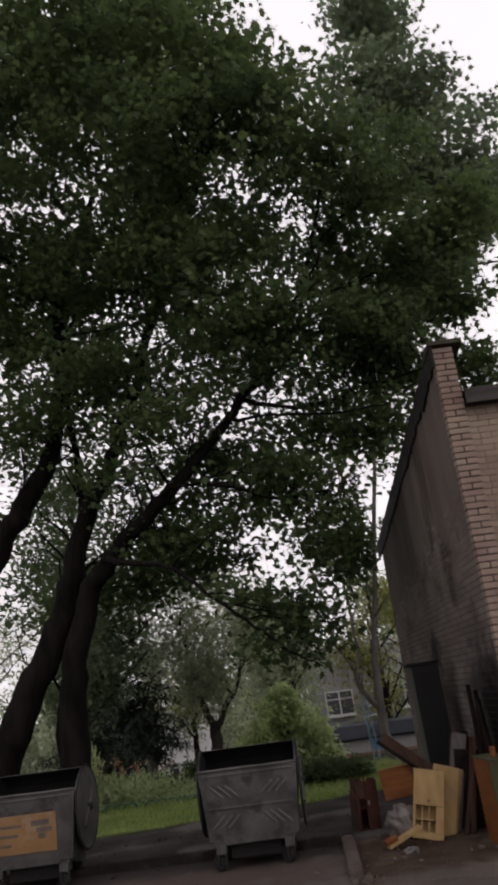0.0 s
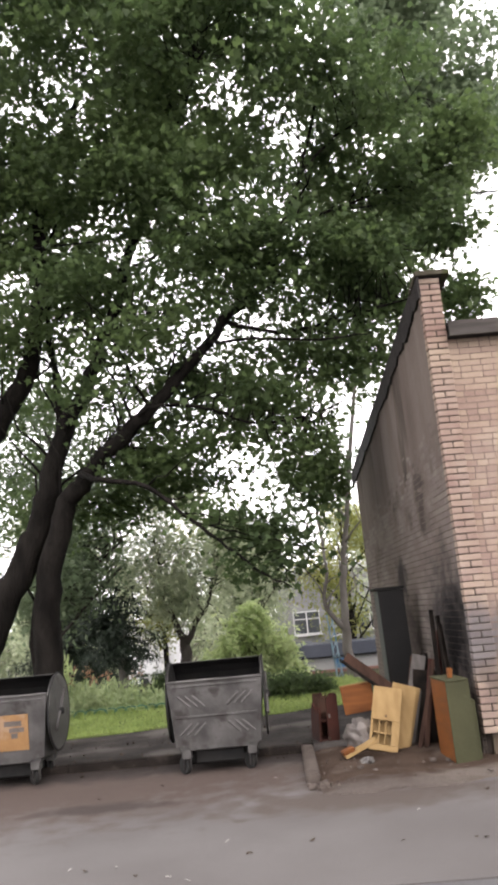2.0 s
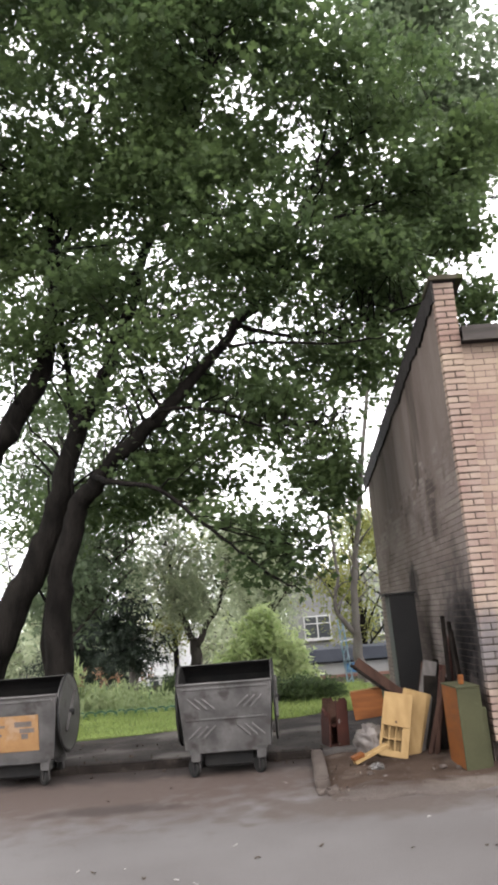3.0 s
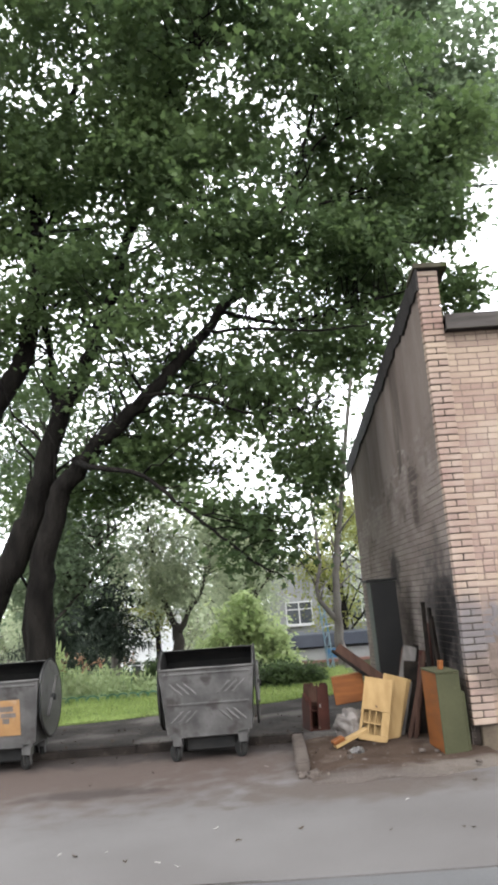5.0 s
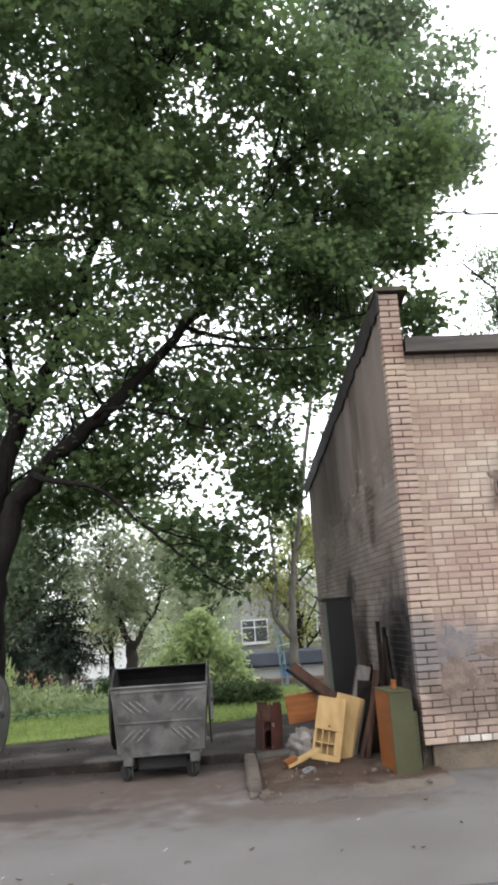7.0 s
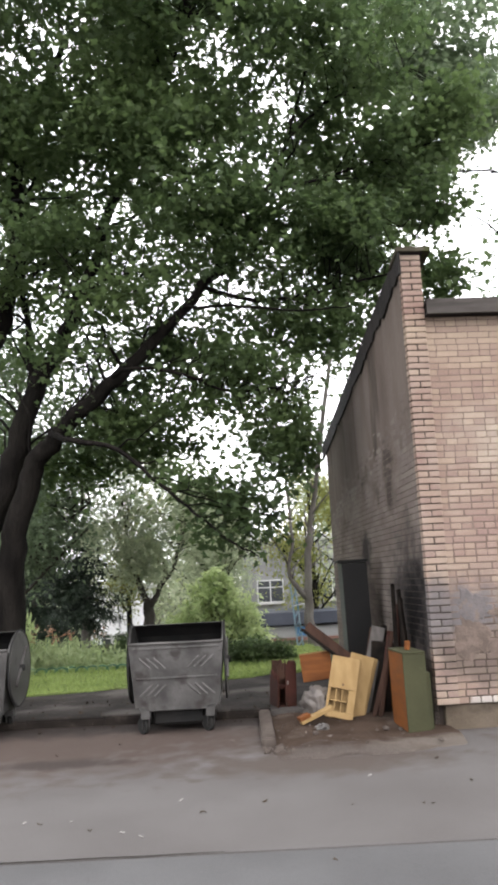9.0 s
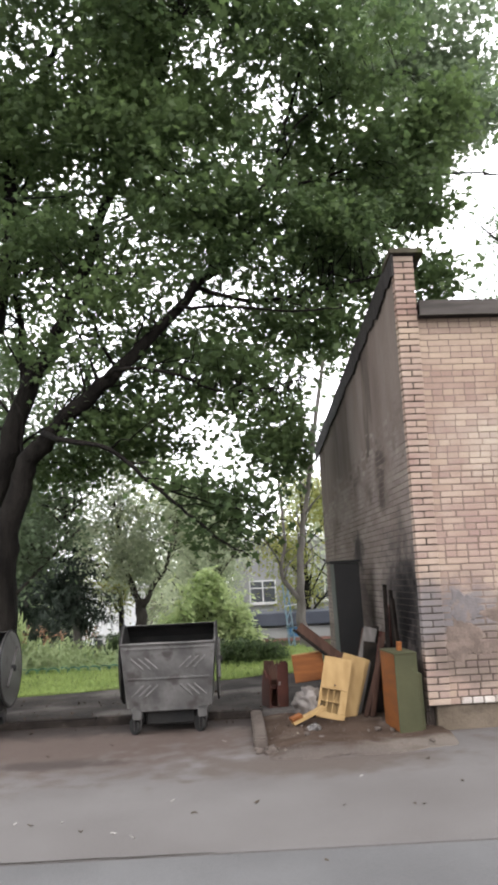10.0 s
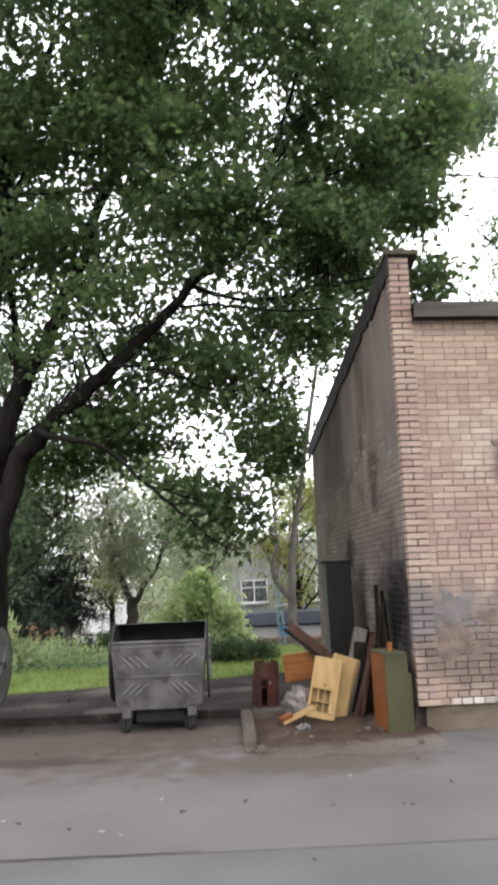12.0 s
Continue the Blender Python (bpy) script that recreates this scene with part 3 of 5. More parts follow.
part("render_coat", bm, M_PLASTER, fire_wall, "brown streaked render over the upper side wall")

# mortar and paint smeared over the front bricks, and a broken vent hole
M_SMEAR_GREY = material("blue_grey_smear", (0.175, 0.158, 0.159), (0.225, 0.200, 0.196), 5, 40, 0.95, 0.5, stain=(0.25, 0.20, 0.17), stain_scale=9, stain_at=0.52)
M_SMEAR = material("brown_mortar_smear", (0.168, 0.130, 0.109), (0.225, 0.175, 0.149), 5, 40, 0.95, 0.9, stain=(0.245, 0.19, 0.16), stain_scale=9, stain_at=0.48)

def smear(x, z, rx, rz, mat, label, seed, y=0.043, parent=None):
    bm = bmesh.new()
    n = 40
    rings = []
    for f, lift in ((1.0, -0.004), (0.9, 0.002), (0.55, 0.005)):
        ring = []
        for k in range(n):
            a = 2 * math.pi * k / n
            q = f * (1 + 0.40 * noise.noise((math.cos(a) * 1.3 + seed, math.sin(a) * 1.3, 0)) + 0.30 * noise.noise((math.cos(a) * 4 + seed, math.sin(a) * 4, 5)))
            ring.append(bm.verts.new((x + rx * q * math.cos(a), y - lift, z + rz * q * math.sin(a))))
        rings.append(ring)
    for a, b in zip(rings, rings[1:]):
        for k in range(n):
            bm.faces.new((a[k], a[(k + 1) % n], b[(k + 1) % n], b[k]))
    bm.faces.new(rings[-1])
    bmesh.ops.recalc_face_normals(bm, faces=bm.faces)
    return part("mortar_smear", bm, mat, parent or front_wall, label)

smear(0.50, 1.31, 0.19, 0.17, M_SMEAR_GREY, "blue-grey paint smeared over the bricks", 1.0)
smear(0.46, 0.96, 0.20, 0.24, M_SMEAR, "brown mortar smeared over the bricks", 4.0)
smear(0.96, 1.22, 0.27, 0.10, M_SMEAR, "", 7.0)
smear(0.74, 0.86, 0.13, 0.08, M_SMEAR, "", 9.0)
smear(1.20, 0.74, 0.22, 0.09, M_SMEAR, "", 11.0)
smear(1.26, 3.20, 0.15, 0.07, M_SMEAR, "", 15.0)
smear(1.30, 2.86, 0.12, 0.10, M_SMEAR, "", 17.0)
vent = new("vent_hole")
vent.parent = front_wall
vent.matrix_local = pose(1.27, 0.03, 3.06)
# no recess: the shade inside the hole is painted on a flat plate
part("hollow", box(-0.07, 0.07, -0.002, 0.03, -0.06, 0.06), M_BIN_IN, vent, "near-black plate, the shade of a broken hole painted on")
for x0, x1, z0, z1 in ((-0.10, -0.07, -0.08, 0.08), (0.07, 0.10, -0.08, 0.08), (-0.07, 0.07, 0.06, 0.085), (-0.07, 0.07, -0.085, -0.06)):
    part("rim", box(x0, x1, -0.012, 0.03, z0, z1, 0.006), M_SMEAR, vent)

# ---- rubbish containers ----
def container(m, label, poster=False, group="rubbish containers"):
    t = thing("rubbish_container", m, label, "rubbish container", group)
    W0, W1 = 0.50, 0.565
    ZB, ZF = 0.31, 1.04
    YB = 0.92
    prof = [(0.06, ZB), (0.0, ZF)]
    for k in range(9):
        a = radians(152 - k * 14)
        prof.append((0.47 + 0.47 * math.cos(a), 0.78 + 0.46 * math.sin(a)))
    prof += [(YB, 0.9), (0.84, ZB)]
    half = lambda z: W0 + (W1 - W0) * min(1.0, (z - ZB) / (ZF - ZB))
    shell = bmesh.new()
    lv = [shell.verts.new((-half(z), y, z)) for y, z in prof]
    rv = [shell.verts.new((half(z), y, z)) for y, z in prof]
    n = len(prof)
    shell.faces.new((lv[0], lv[1], rv[1], rv[0]))
    for k in range(7, n - 1):
        shell.faces.new((lv[k], lv[k + 1], rv[k + 1], rv[k]))
    shell.faces.new((lv[n - 1], lv[0], rv[0], rv[n - 1]))
    shell.faces.new(lv)
    shell.faces.new(rv[::-1])
    bmesh.ops.recalc_face_normals(shell, faces=shell.faces)
    body = part("body", shell, M_BIN, t, "dented galvanised steel body")
    body.data.materials.append(M_BIN_IN)
    sol = body.modifiers.new("thickness", "SOLIDIFY")
    sol.thickness, sol.offset, sol.material_offset, sol.material_offset_rim = 0.012, -1, 1, 0
    rim = tube([(-W1, 0, ZF), (-W1 * 0.3, -0.004, ZF + 0.002), (W1 * 0.35, 0.004, ZF - 0.004), (W1, 0, ZF)], [0.017] * 4, 8)
    part("front_rim", rim, M_BIN, t, smooth=True)
    part("back_rim", tube([(-W1, 0.80, 1.10 + 0.06), (0, 0.81, 1.168), (W1, 0.80, 1.16)], [0.010] * 3, 8), M_BIN_IN, t, smooth=True)
    for z, y in ((0.985, 0.004),) if poster else ((0.985, 0.004), (0.64, 0.031)):
        part("bead", box(-half(z) + 0.05, half(z) - 0.05, -0.012, 0.006, -0.013, 0.013, 0.006), M_BIN, t, at=pose(0, y, z))
    for sx, z, lean in ((-1, 0.815, 1), (1, 0.815, -1), (1, 0.50, 1), (-1, 0.50, -1)):
        for k in range(0 if poster else 3):
            y = 0.06 * (ZF - z) / (ZF - ZB)
            bar = box(-0.095, 0.095, -0.010, 0.004, -0.011, 0.011, 0.005)
            part("pressed_rib", bar, M_RIB, t, at=pose(sx * (0.20 + 0.085 * k), y - 0.006, z, 4.7, 42 * lean, 0))
    part("bottom_skirt", box(-0.46, 0.46, 0.065, 0.78, 0.262, ZB + 0.01, 0.01), M_BIN, t)
    # solid near-black block stands in for the deep shade below the body
    part("drain_tray", box(-0.30, 0.30, 0.20, 0.80, 0.09, 0.26, 0.02), M_BIN_IN, t, "near-black block painted as the shade under the body")
    for sx in (-1, 1):
        disc = bmesh.new()
        bmesh.ops.create_cone(disc, cap_ends=True, segments=40, radius1=0.455, radius2=0.44, depth=0.02)
        bmesh.ops.rotate(disc, matrix=Matrix.Rotation(math.pi / 2, 3, "Y"), verts=disc.verts)
        d = part("side_disc", disc, M_BIN, t, "round lid guide plate", at=pose(sx * (W1 + 0.012), 0.47, 0.785))
        ring = tube([(0, 0.465 * math.cos(a), 0.465 * math.sin(a)) for a in [2 * math.pi * k / 32 for k in range(33)]], [0.011] * 33, 6)
        part("edge_ring", ring, M_RUBBER, d, "black worn edge", smooth=True)
        hub = tube([(0, 0, 0), (sx * 0.06, 0, 0)], [0.045, 0.04], 14)
        part("trunnion", hub, M_RUBBER, d, smooth=True)
        part("brace", box(-0.01, 0.02, -0.30, 0.30, -0.018, 0.018, 0.005), M_BIN, d, at=pose(sx * 0.02, 0, 0.02, 48, 0, 0))
    for sx in (-1, 1):
        for yy in (0.14, 0.72):
            w = new("castor")
            w.parent = t
            w.matrix_local = pose(sx * 0.385, yy, 0)
            part("mount_plate", box(-0.055, 0.055, -0.075, 0.06, 0.175, 0.315, 0.006), M_BIN, w, "scuffed steel bracket")
            for q in (-1, 1):
                part("fork", box(q * 0.038 - 0.005, q * 0.038 + 0.005, -0.03, 0.03, 0.06, 0.20, 0.004), M_BIN, w, at=pose(0, 0.01, 0, 12, 0, 0))
            tyre = tube([(-0.026, 0, 0), (-0.018, 0, 0), (0.018, 0, 0), (0.026, 0, 0)], [0.082, 0.094, 0.094, 0.082], 22)
            wheel = part("wheel", tyre, M_RUBBER, w, "black rubber castor wheel", at=pose(-0.035, 0.02, 0.094, 0, 0, 42))
    if poster:
        p = part("poster", box(-0.54, 0.33, -0.006, 0.0, 0.42, 0.83, 0.0), M_ORANGE, t, "faded orange poster with grey print", at=pose(0, 0.079, 0, 4.7, 0, 0))
        for x0, x1, z0, z1 in ((0.04, 0.25, 0.70, 0.76), (0.10, 0.28, 0.63, 0.68), (0.12, 0.20, 0.56, 0.62), (-0.48, -0.08, 0.70, 0.73), (-0.48, -0.12, 0.60, 0.63), (-0.48, -0.2, 0.50, 0.53)):
            part("printed_bar", box(x0, x1, -0.009, -0.0065, z0, z1), M_INK, p)
    return t

container(pose(-1.0, 9.13, 0, 0, 0, 1.5), "open galvanised steel rubbish container standing empty at the kerb")
container(pose(-3.62, 9.28, 0, 0, 0, 1.0), "open galvanised steel rubbish container with an orange poster", True)

# ---- dumped furniture ----
def board(name, w, d, h, m, mat, label, category="board", bevel=0.004, parent=None):
    ob = part(name, box(-w / 2, w / 2, -d / 2, d / 2, 0, h, bevel), mat, parent, label)
    ob.matrix_world = m
    return tagged(ob, label, category)

cab = thing("green_cabinet", pose(1.635, 8.37, 0.005, 0, 0, 5), "olive green bedside cabinet with orange-brown sides", "cabinet")
part("carcass", box(-0.095, 0.15, 0.02, 0.60, 0.0, 0.845, 0.004), M_WOOD_O, cab, "orange-brown veneered carcass")
part("front_panel", box(-0.097, 0.152, 0.0, 0.018, 0.0, 0.847, 0.003), M_GREEN, cab)
part("top_board", box(-0.10, 0.155, -0.004, 0.61, 0.85, 0.868, 0.003), M_GREEN, cab, "dusty pale green top")
part("side_flap", box(0.156, 0.205, 0.05, 0.40, 0.0, 0.64, 0.003), M_GREEN, cab)
board("wood_offcut", 0.045, 0.05, 0.10, pose(1.64, 8.60, 0.874, 0, 6, 20), M_WOOD_O, "short orange wood offcut standing on the green cabinet", "wood")

ward = thing("tall_wardrobe", pose(1.43, 10.75, 0.05, 0, -0.6, 0), "tall narrow charcoal wardrobe leaning at the wall", "wardrobe")
part("carcass", box(-0.19, 0.17, 0.02, 0.50, 0.0, 1.85, 0.004), M_WARD, ward, "grey-green side panels")
part("door", box(-0.185, 0.17, 0.0, 0.018, 0.02, 1.84, 0.003), M_BLACKP, ward, "dark charcoal door")
part("cornice", box(-0.235, 0.19, -0.02, 0.53, 1.853, 1.89, 0.006), M_BLACKP, ward)

desk = thing("pale_shelf_unit", pose(0.89, 9.30, 0.06, -16, 12, -8), "pale yellow laminate shelf panel with open compartments", "shelf unit")
part("back_panel", box(-0.17, 0.17, 0.10, 0.112, 0.0, 0.72), M_WOOD_Y, desk)
for x in (-0.17, 0.156):
    part("side_panel", box(x, x + 0.014, 0.031, 0.099, 0.0, 0.72), M_WOOD_Y, desk)
part("upper_front", box(-0.17, 0.17, 0.0, 0.03, 0.34, 0.72, 0.003), M_WOOD_Y, desk)
part("knob", tube([(0.0, 0.0, 0.39), (0, -0.02, 0.39)], [0.012, 0.010], 10), M_WOOD_D, desk)
part("lower_front", box(-0.17, 0.17, 0.0, 0.03, 0.0, 0.07, 0.003), M_WOOD_Y, desk)
for x0, x1 in ((-0.17, -0.14), (-0.075, -0.06), (0.0, 0.015), (0.08, 0.17)):
    part("divider", box(x0, x1, 0.0, 0.03 if x0 in (-0.17, 0.08) else 0.098, 0.072, 0.338, 0.002), M_WOOD_Y, desk)
part("middle_shelf", box(-0.139, 0.079, 0.004, 0.098, 0.19, 0.205, 0.002), M_WOOD_Y, desk)
board("pale_board", 0.30, 0.018, 0.74, pose(1.06, 9.42, 0.05, -12, 18, 2), M_WOOD_Y, "pale yellow laminate board leaning on the pile")
board("pale_board", 0.16, 0.02, 0.70, pose(1.16, 9.50, 0.05, -12, 19, -2), M_WOOD_Y, "narrow pale yellow laminate board leaning on the pile")
foot = thing("broken_shelf_foot", pose(0.62, 9.08, 0.13, 0, -20, 14), "broken pale shelf foot lying in the dirt", "wood")
part("rail", box(-0.20, 0.22, -0.055, 0.055, 0, 0.04, 0.004), M_WOOD_Y, foot)
part("end_block", box(-0.21, -0.07, -0.06, 0.06, 0.041, 0.085, 0.006), M_WOOD_O, foot, "orange-brown end block")

drawer = thing("orange_drawer_box", pose(0.735, 9.92, 0.42, -6, -6, -3), "orange-brown veneered drawer box thrown on the pile", "drawer")
part("front", box(-0.20, 0.20, 0.0, 0.02, 0.0, 0.34, 0.006), M_WOOD_O, drawer)
for x in (-0.195, 0.18):
    part("side", box(x, x + 0.015, 0.021, 0.36, 0.01, 0.33, 0.003), M_WOOD_O, drawer)
part("back", box(-0.179, 0.179, 0.34, 0.36, 0.01, 0.33, 0.003), M_WOOD_O, drawer)
part("top", box(-0.20, 0.20, 0.0, 0.36, 0.342, 0.355, 0.003), M_WOOD_Y, drawer, "pale raw board top")

def splintered(w, d, h, seed, rag=0.07):
    """A board whose upper end is broken off raggedly."""
    r = random.Random(seed)
    n = 7
    bm = bmesh.new()
    tops = [h - rag * r.random() * (1.6 if k % 2 else 0.5) for k in range(n + 1)]
    rings = [[bm.verts.new((w * (k / n - 0.5), y, z)) for y, z in ((0, 0), (0, tops[k]), (d, tops[k] - 0.01), (d, 0))] for k in range(n + 1)]
    for p, q in zip(rings, rings[1:]):
        for k in range(4):
            bm.faces.new((p[k], q[k], q[(k + 1) % 4], p[(k + 1) % 4]))
    bm.faces.new(rings[0])
    bm.faces.new(rings[-1][::-1])
    bmesh.ops.recalc_face_normals(bm, faces=bm.faces)
    return bm

red = thing("broken_red_cupboard", pose(0.31, 10.12, 0.06, 0, 2, 16), "broken red-brown varnished cupboard with splintered boards", "cupboard")
part("front_panel", splintered(0.15, 0.028, 0.62, 1, 0.05), M_WOOD_R, red, at=pose(0.065, 0, 0))
part("side", splintered(0.30, 0.026, 0.60, 2, 0.06), M_WOOD_D, red, at=pose(0.155, 0.19, 0, 0, 0, 90))
part("side", splintered(0.34, 0.024, 0.47, 3, 0.12), M_WOOD_R, red, at=pose(-0.10, 0.17, 0, 0, -3, 90))
part("back", splintered(0.22, 0.012, 0.60, 4, 0.10), M_WOOD_D, red, at=pose(0.02, 0.335, 0))
part("shelf", box(-0.09, 0.13, 0.03, 0.33, 0.015, 0.038, 0.004), M_WOOD_R, red)
part("shelf", box(-0.09, 0.13, 0.05, 0.33, 0.25, 0.27, 0.004), M_WOOD_R, red)
part("splinter", splintered(0.09, 0.016, 0.24, 5, 0.10), M_WOOD_D, red, at=pose(-0.06, -0.005, 0.38, 0, -8, -6))
part("hinge", box(-0.012, 0.012, -0.006, 0.0, 0.30, 0.35, 0.002), M_FOIL, red, "small dull metal hinge", at=pose(0.02, 0, 0))

board("dark_plank", 0.15, 0.05, 0.86, pose(1.27, 9.86, 0.55, -8, -50, 4), M_WOOD_D, "dark brown plank thrown slantwise on the pile", "plank")
board("black_slat", 0.04, 0.05, 0.90, pose(1.235, 9.83, 0.50, -8, -50, 4), M_CHAR_SHADE, "charred slat beside the dark plank", "plank")
board("grey_board", 0.17, 0.025, 1.06, pose(1.22, 9.62, 0.05, -8, 16, -6), M_WOOD_G, "grey weathered board leaning on the wall")
# black board added to fill in the shaded gap beside the cabinet
board("dark_board", 0.34, 0.02, 0.84, pose(1.46, 9.62, 0.05, -6, 8, -4), M_CHAR_SHADE, "black board added for the shade behind the green cabinet")
board("wide_board", 0.30, 0.02, 1.0, pose(1.34, 9.80, 0.05, -5, 14, 0), M_WOOD_D, "wide dark brown board leaning behind the slats")
for k, (x, y, hh, lean, mat, lab) in enumerate(((1.33, 9.38, 1.02, 17, M_WOOD_D, "dark brown board leaning in the corner"), (1.42, 9.46, 1.00, 13, M_WOOD_R, "red-brown slat leaning in the corner"), (1.40, 9.34, 0.95, 15, M_WOOD_D, "dark brown slat leaning in the corner"), (1.48, 9.60, 1.05, 10, M_CHAR_SHADE, "charred board leaning in the corner"))):
    board("leaning_slat", 0.05 + 0.03 * (k % 2), 0.022, hh, pose(x, y, 0.05, -9, lean, 10 * k - 12), mat, lab, "slat")
for k, (x, y, hh, lean) in enumerate(((1.62, 9.25, 1.55, 2), (1.66, 9.33, 1.30, 5), (1.72, 9.22, 1.48, 3), (1.77, 9.12, 1.38, 1))):
    board("charred_stick", 0.05 + 0.015 * (k % 2), 0.03, hh, pose(x, y, 0.05, -4, lean, 14 * k), M_CHAR_SHADE if k != 1 else M_WOOD_R, "burnt black stick standing in the corner", "stick")

bm = bmesh.new()
bmesh.ops.create_icosphere(bm, subdivisions=4, radius=1)
for v in bm.verts:
    q = v.co.copy()
    fold = abs(noise.noise(q * 2.1)) * 0.7 + abs(noise.noise(q * 4.7 + Vector((3, 1, 2)))) * 0.35
    v.co = Vector((q.x * 0.21, q.y * 0.16, max(q.z, -0.6) * 0.21)) * (1.12 - fold + 0.15 * noise.noise(q * 1.3))
tagged(part("rubbish_bag", bm, M_SACK, smooth=True, at=pose(0.68, 9.55, 0.21)), "crumpled grey rubbish bag in the pile", "bag")
bm = bmesh.new()
bmesh.ops.create_icosphere(bm, subdivisions=3, radius=1)
for v in bm.verts:
    q = v.co.copy()
    v.co = Vector((q.x * 0.07, q.y * 0.05, q.z * 0.045)) * (1 + 0.5 * noise.noise(q * 3.1))
tagged(part("crumpled_wrapper", bm, M_FOIL, at=pose(0.66, 8.75, 0.07)), "crumpled pale wrapper on the dirt", "litter")

# ---- the big maple ----
def tree(name, label, limbs, lumps, seed, mat, bark, count, size, shape, spread, every=2, r0=0.014, category="tree", side=1.2, clump=0.75, thin=-0.12, airy_below=-99.0, trimmed=None):
    """limbs: (points, first radius, last radius). lumps: ellipsoids that the crown fills."""
    rng = np.random.default_rng(seed)
    base = limbs[0][0][0]
    t = thing(name, pose(*base), label, category)
    inv = Matrix.Translation(base).inverted()
    wood, nodes = bmesh.new(), []
    for pts, ra, rz in limbs:
        line = smooth_line(pts, 5)
        line = [p + Vector(rng.normal(0, 0.10 * (ra + rz) / 2 + 0.008, 3)) * (0 < i < len(line) - 1) for i, p in enumerate(line)]
        n = len(line)
        width = [ra + (rz - ra) * (i / (n - 1)) ** 0.8 for i in range(n)]
        tube(line, width, 10 if ra > 0.06 else 6, wood)
        nodes.append([np.array(p) for p in line[n // 4:]])
        for k in range(n // 3, n - 1, 2 if side else n):
            d = Vector(rng.normal(0, 1, 3))
            d.z = abs(d.z) * 0.7 + 0.15
            d = (d.normalized() + (line[k + 1] - line[k - 1]).normalized() * 0.7).normalized()
            ln = side * rng.uniform(0.6, 1.3) * min(1.0, 0.25 + 8 * width[k])
            q = line[k]
            bent = [q, q + d * ln * 0.35, q + d * ln * 0.7 + Vector(rng.normal(0, 0.10, 3)), q + d * ln + Vector(rng.normal(0, 0.18, 3)) + Vector((0, 0, 0.12))]
            r1 = min(width[k] * 0.55, 0.035)
            tube(bent, [r1, r1 * 0.75, r1 * 0.5, r1 * 0.25], 5, wood)
            nodes.append([np.array(p) for p in bent[1:]])
    centres = blobs(rng, lumps)
    keep = [noise.noise(Vector(c) * clump) + 0.65 * noise.noise(Vector(c) * clump * 2.3) > thin for c in centres]
    centres = centres[np.array(keep)]
    part("trunk", wood, bark, t, smooth=True, at=inv.copy())
    tagged(part("twig", twigs(rng, nodes, centres, every, r0), bark, t, at=inv.copy()), kind="stuff")
    airy = centres[:, 2] < airy_below - 1.5 * np.clip(centres[:, 0] - 1.0, 0, 9)
    sprays = [leaves(rng, centres[~airy], count, spread, size, shape)]
    if airy.any():
        sprays.append(leaves(rng, centres[airy], count * 4 // 5, [1.55 * v for v in spread], size * 0.95, shape))
    foliage = np.concatenate(sprays).reshape(-1, len(shape), 3)
    if trimmed:
        x0, z1 = trimmed
        foliage = foliage[~((foliage[:, :, 0].max(1) > x0) & (foliage[:, :, 2].min(1) < z1))]
    crown = cloud_mesh("crown", foliage.reshape(-1, 3), len(shape), mat, t)
    crown.matrix_local = inv
    return t


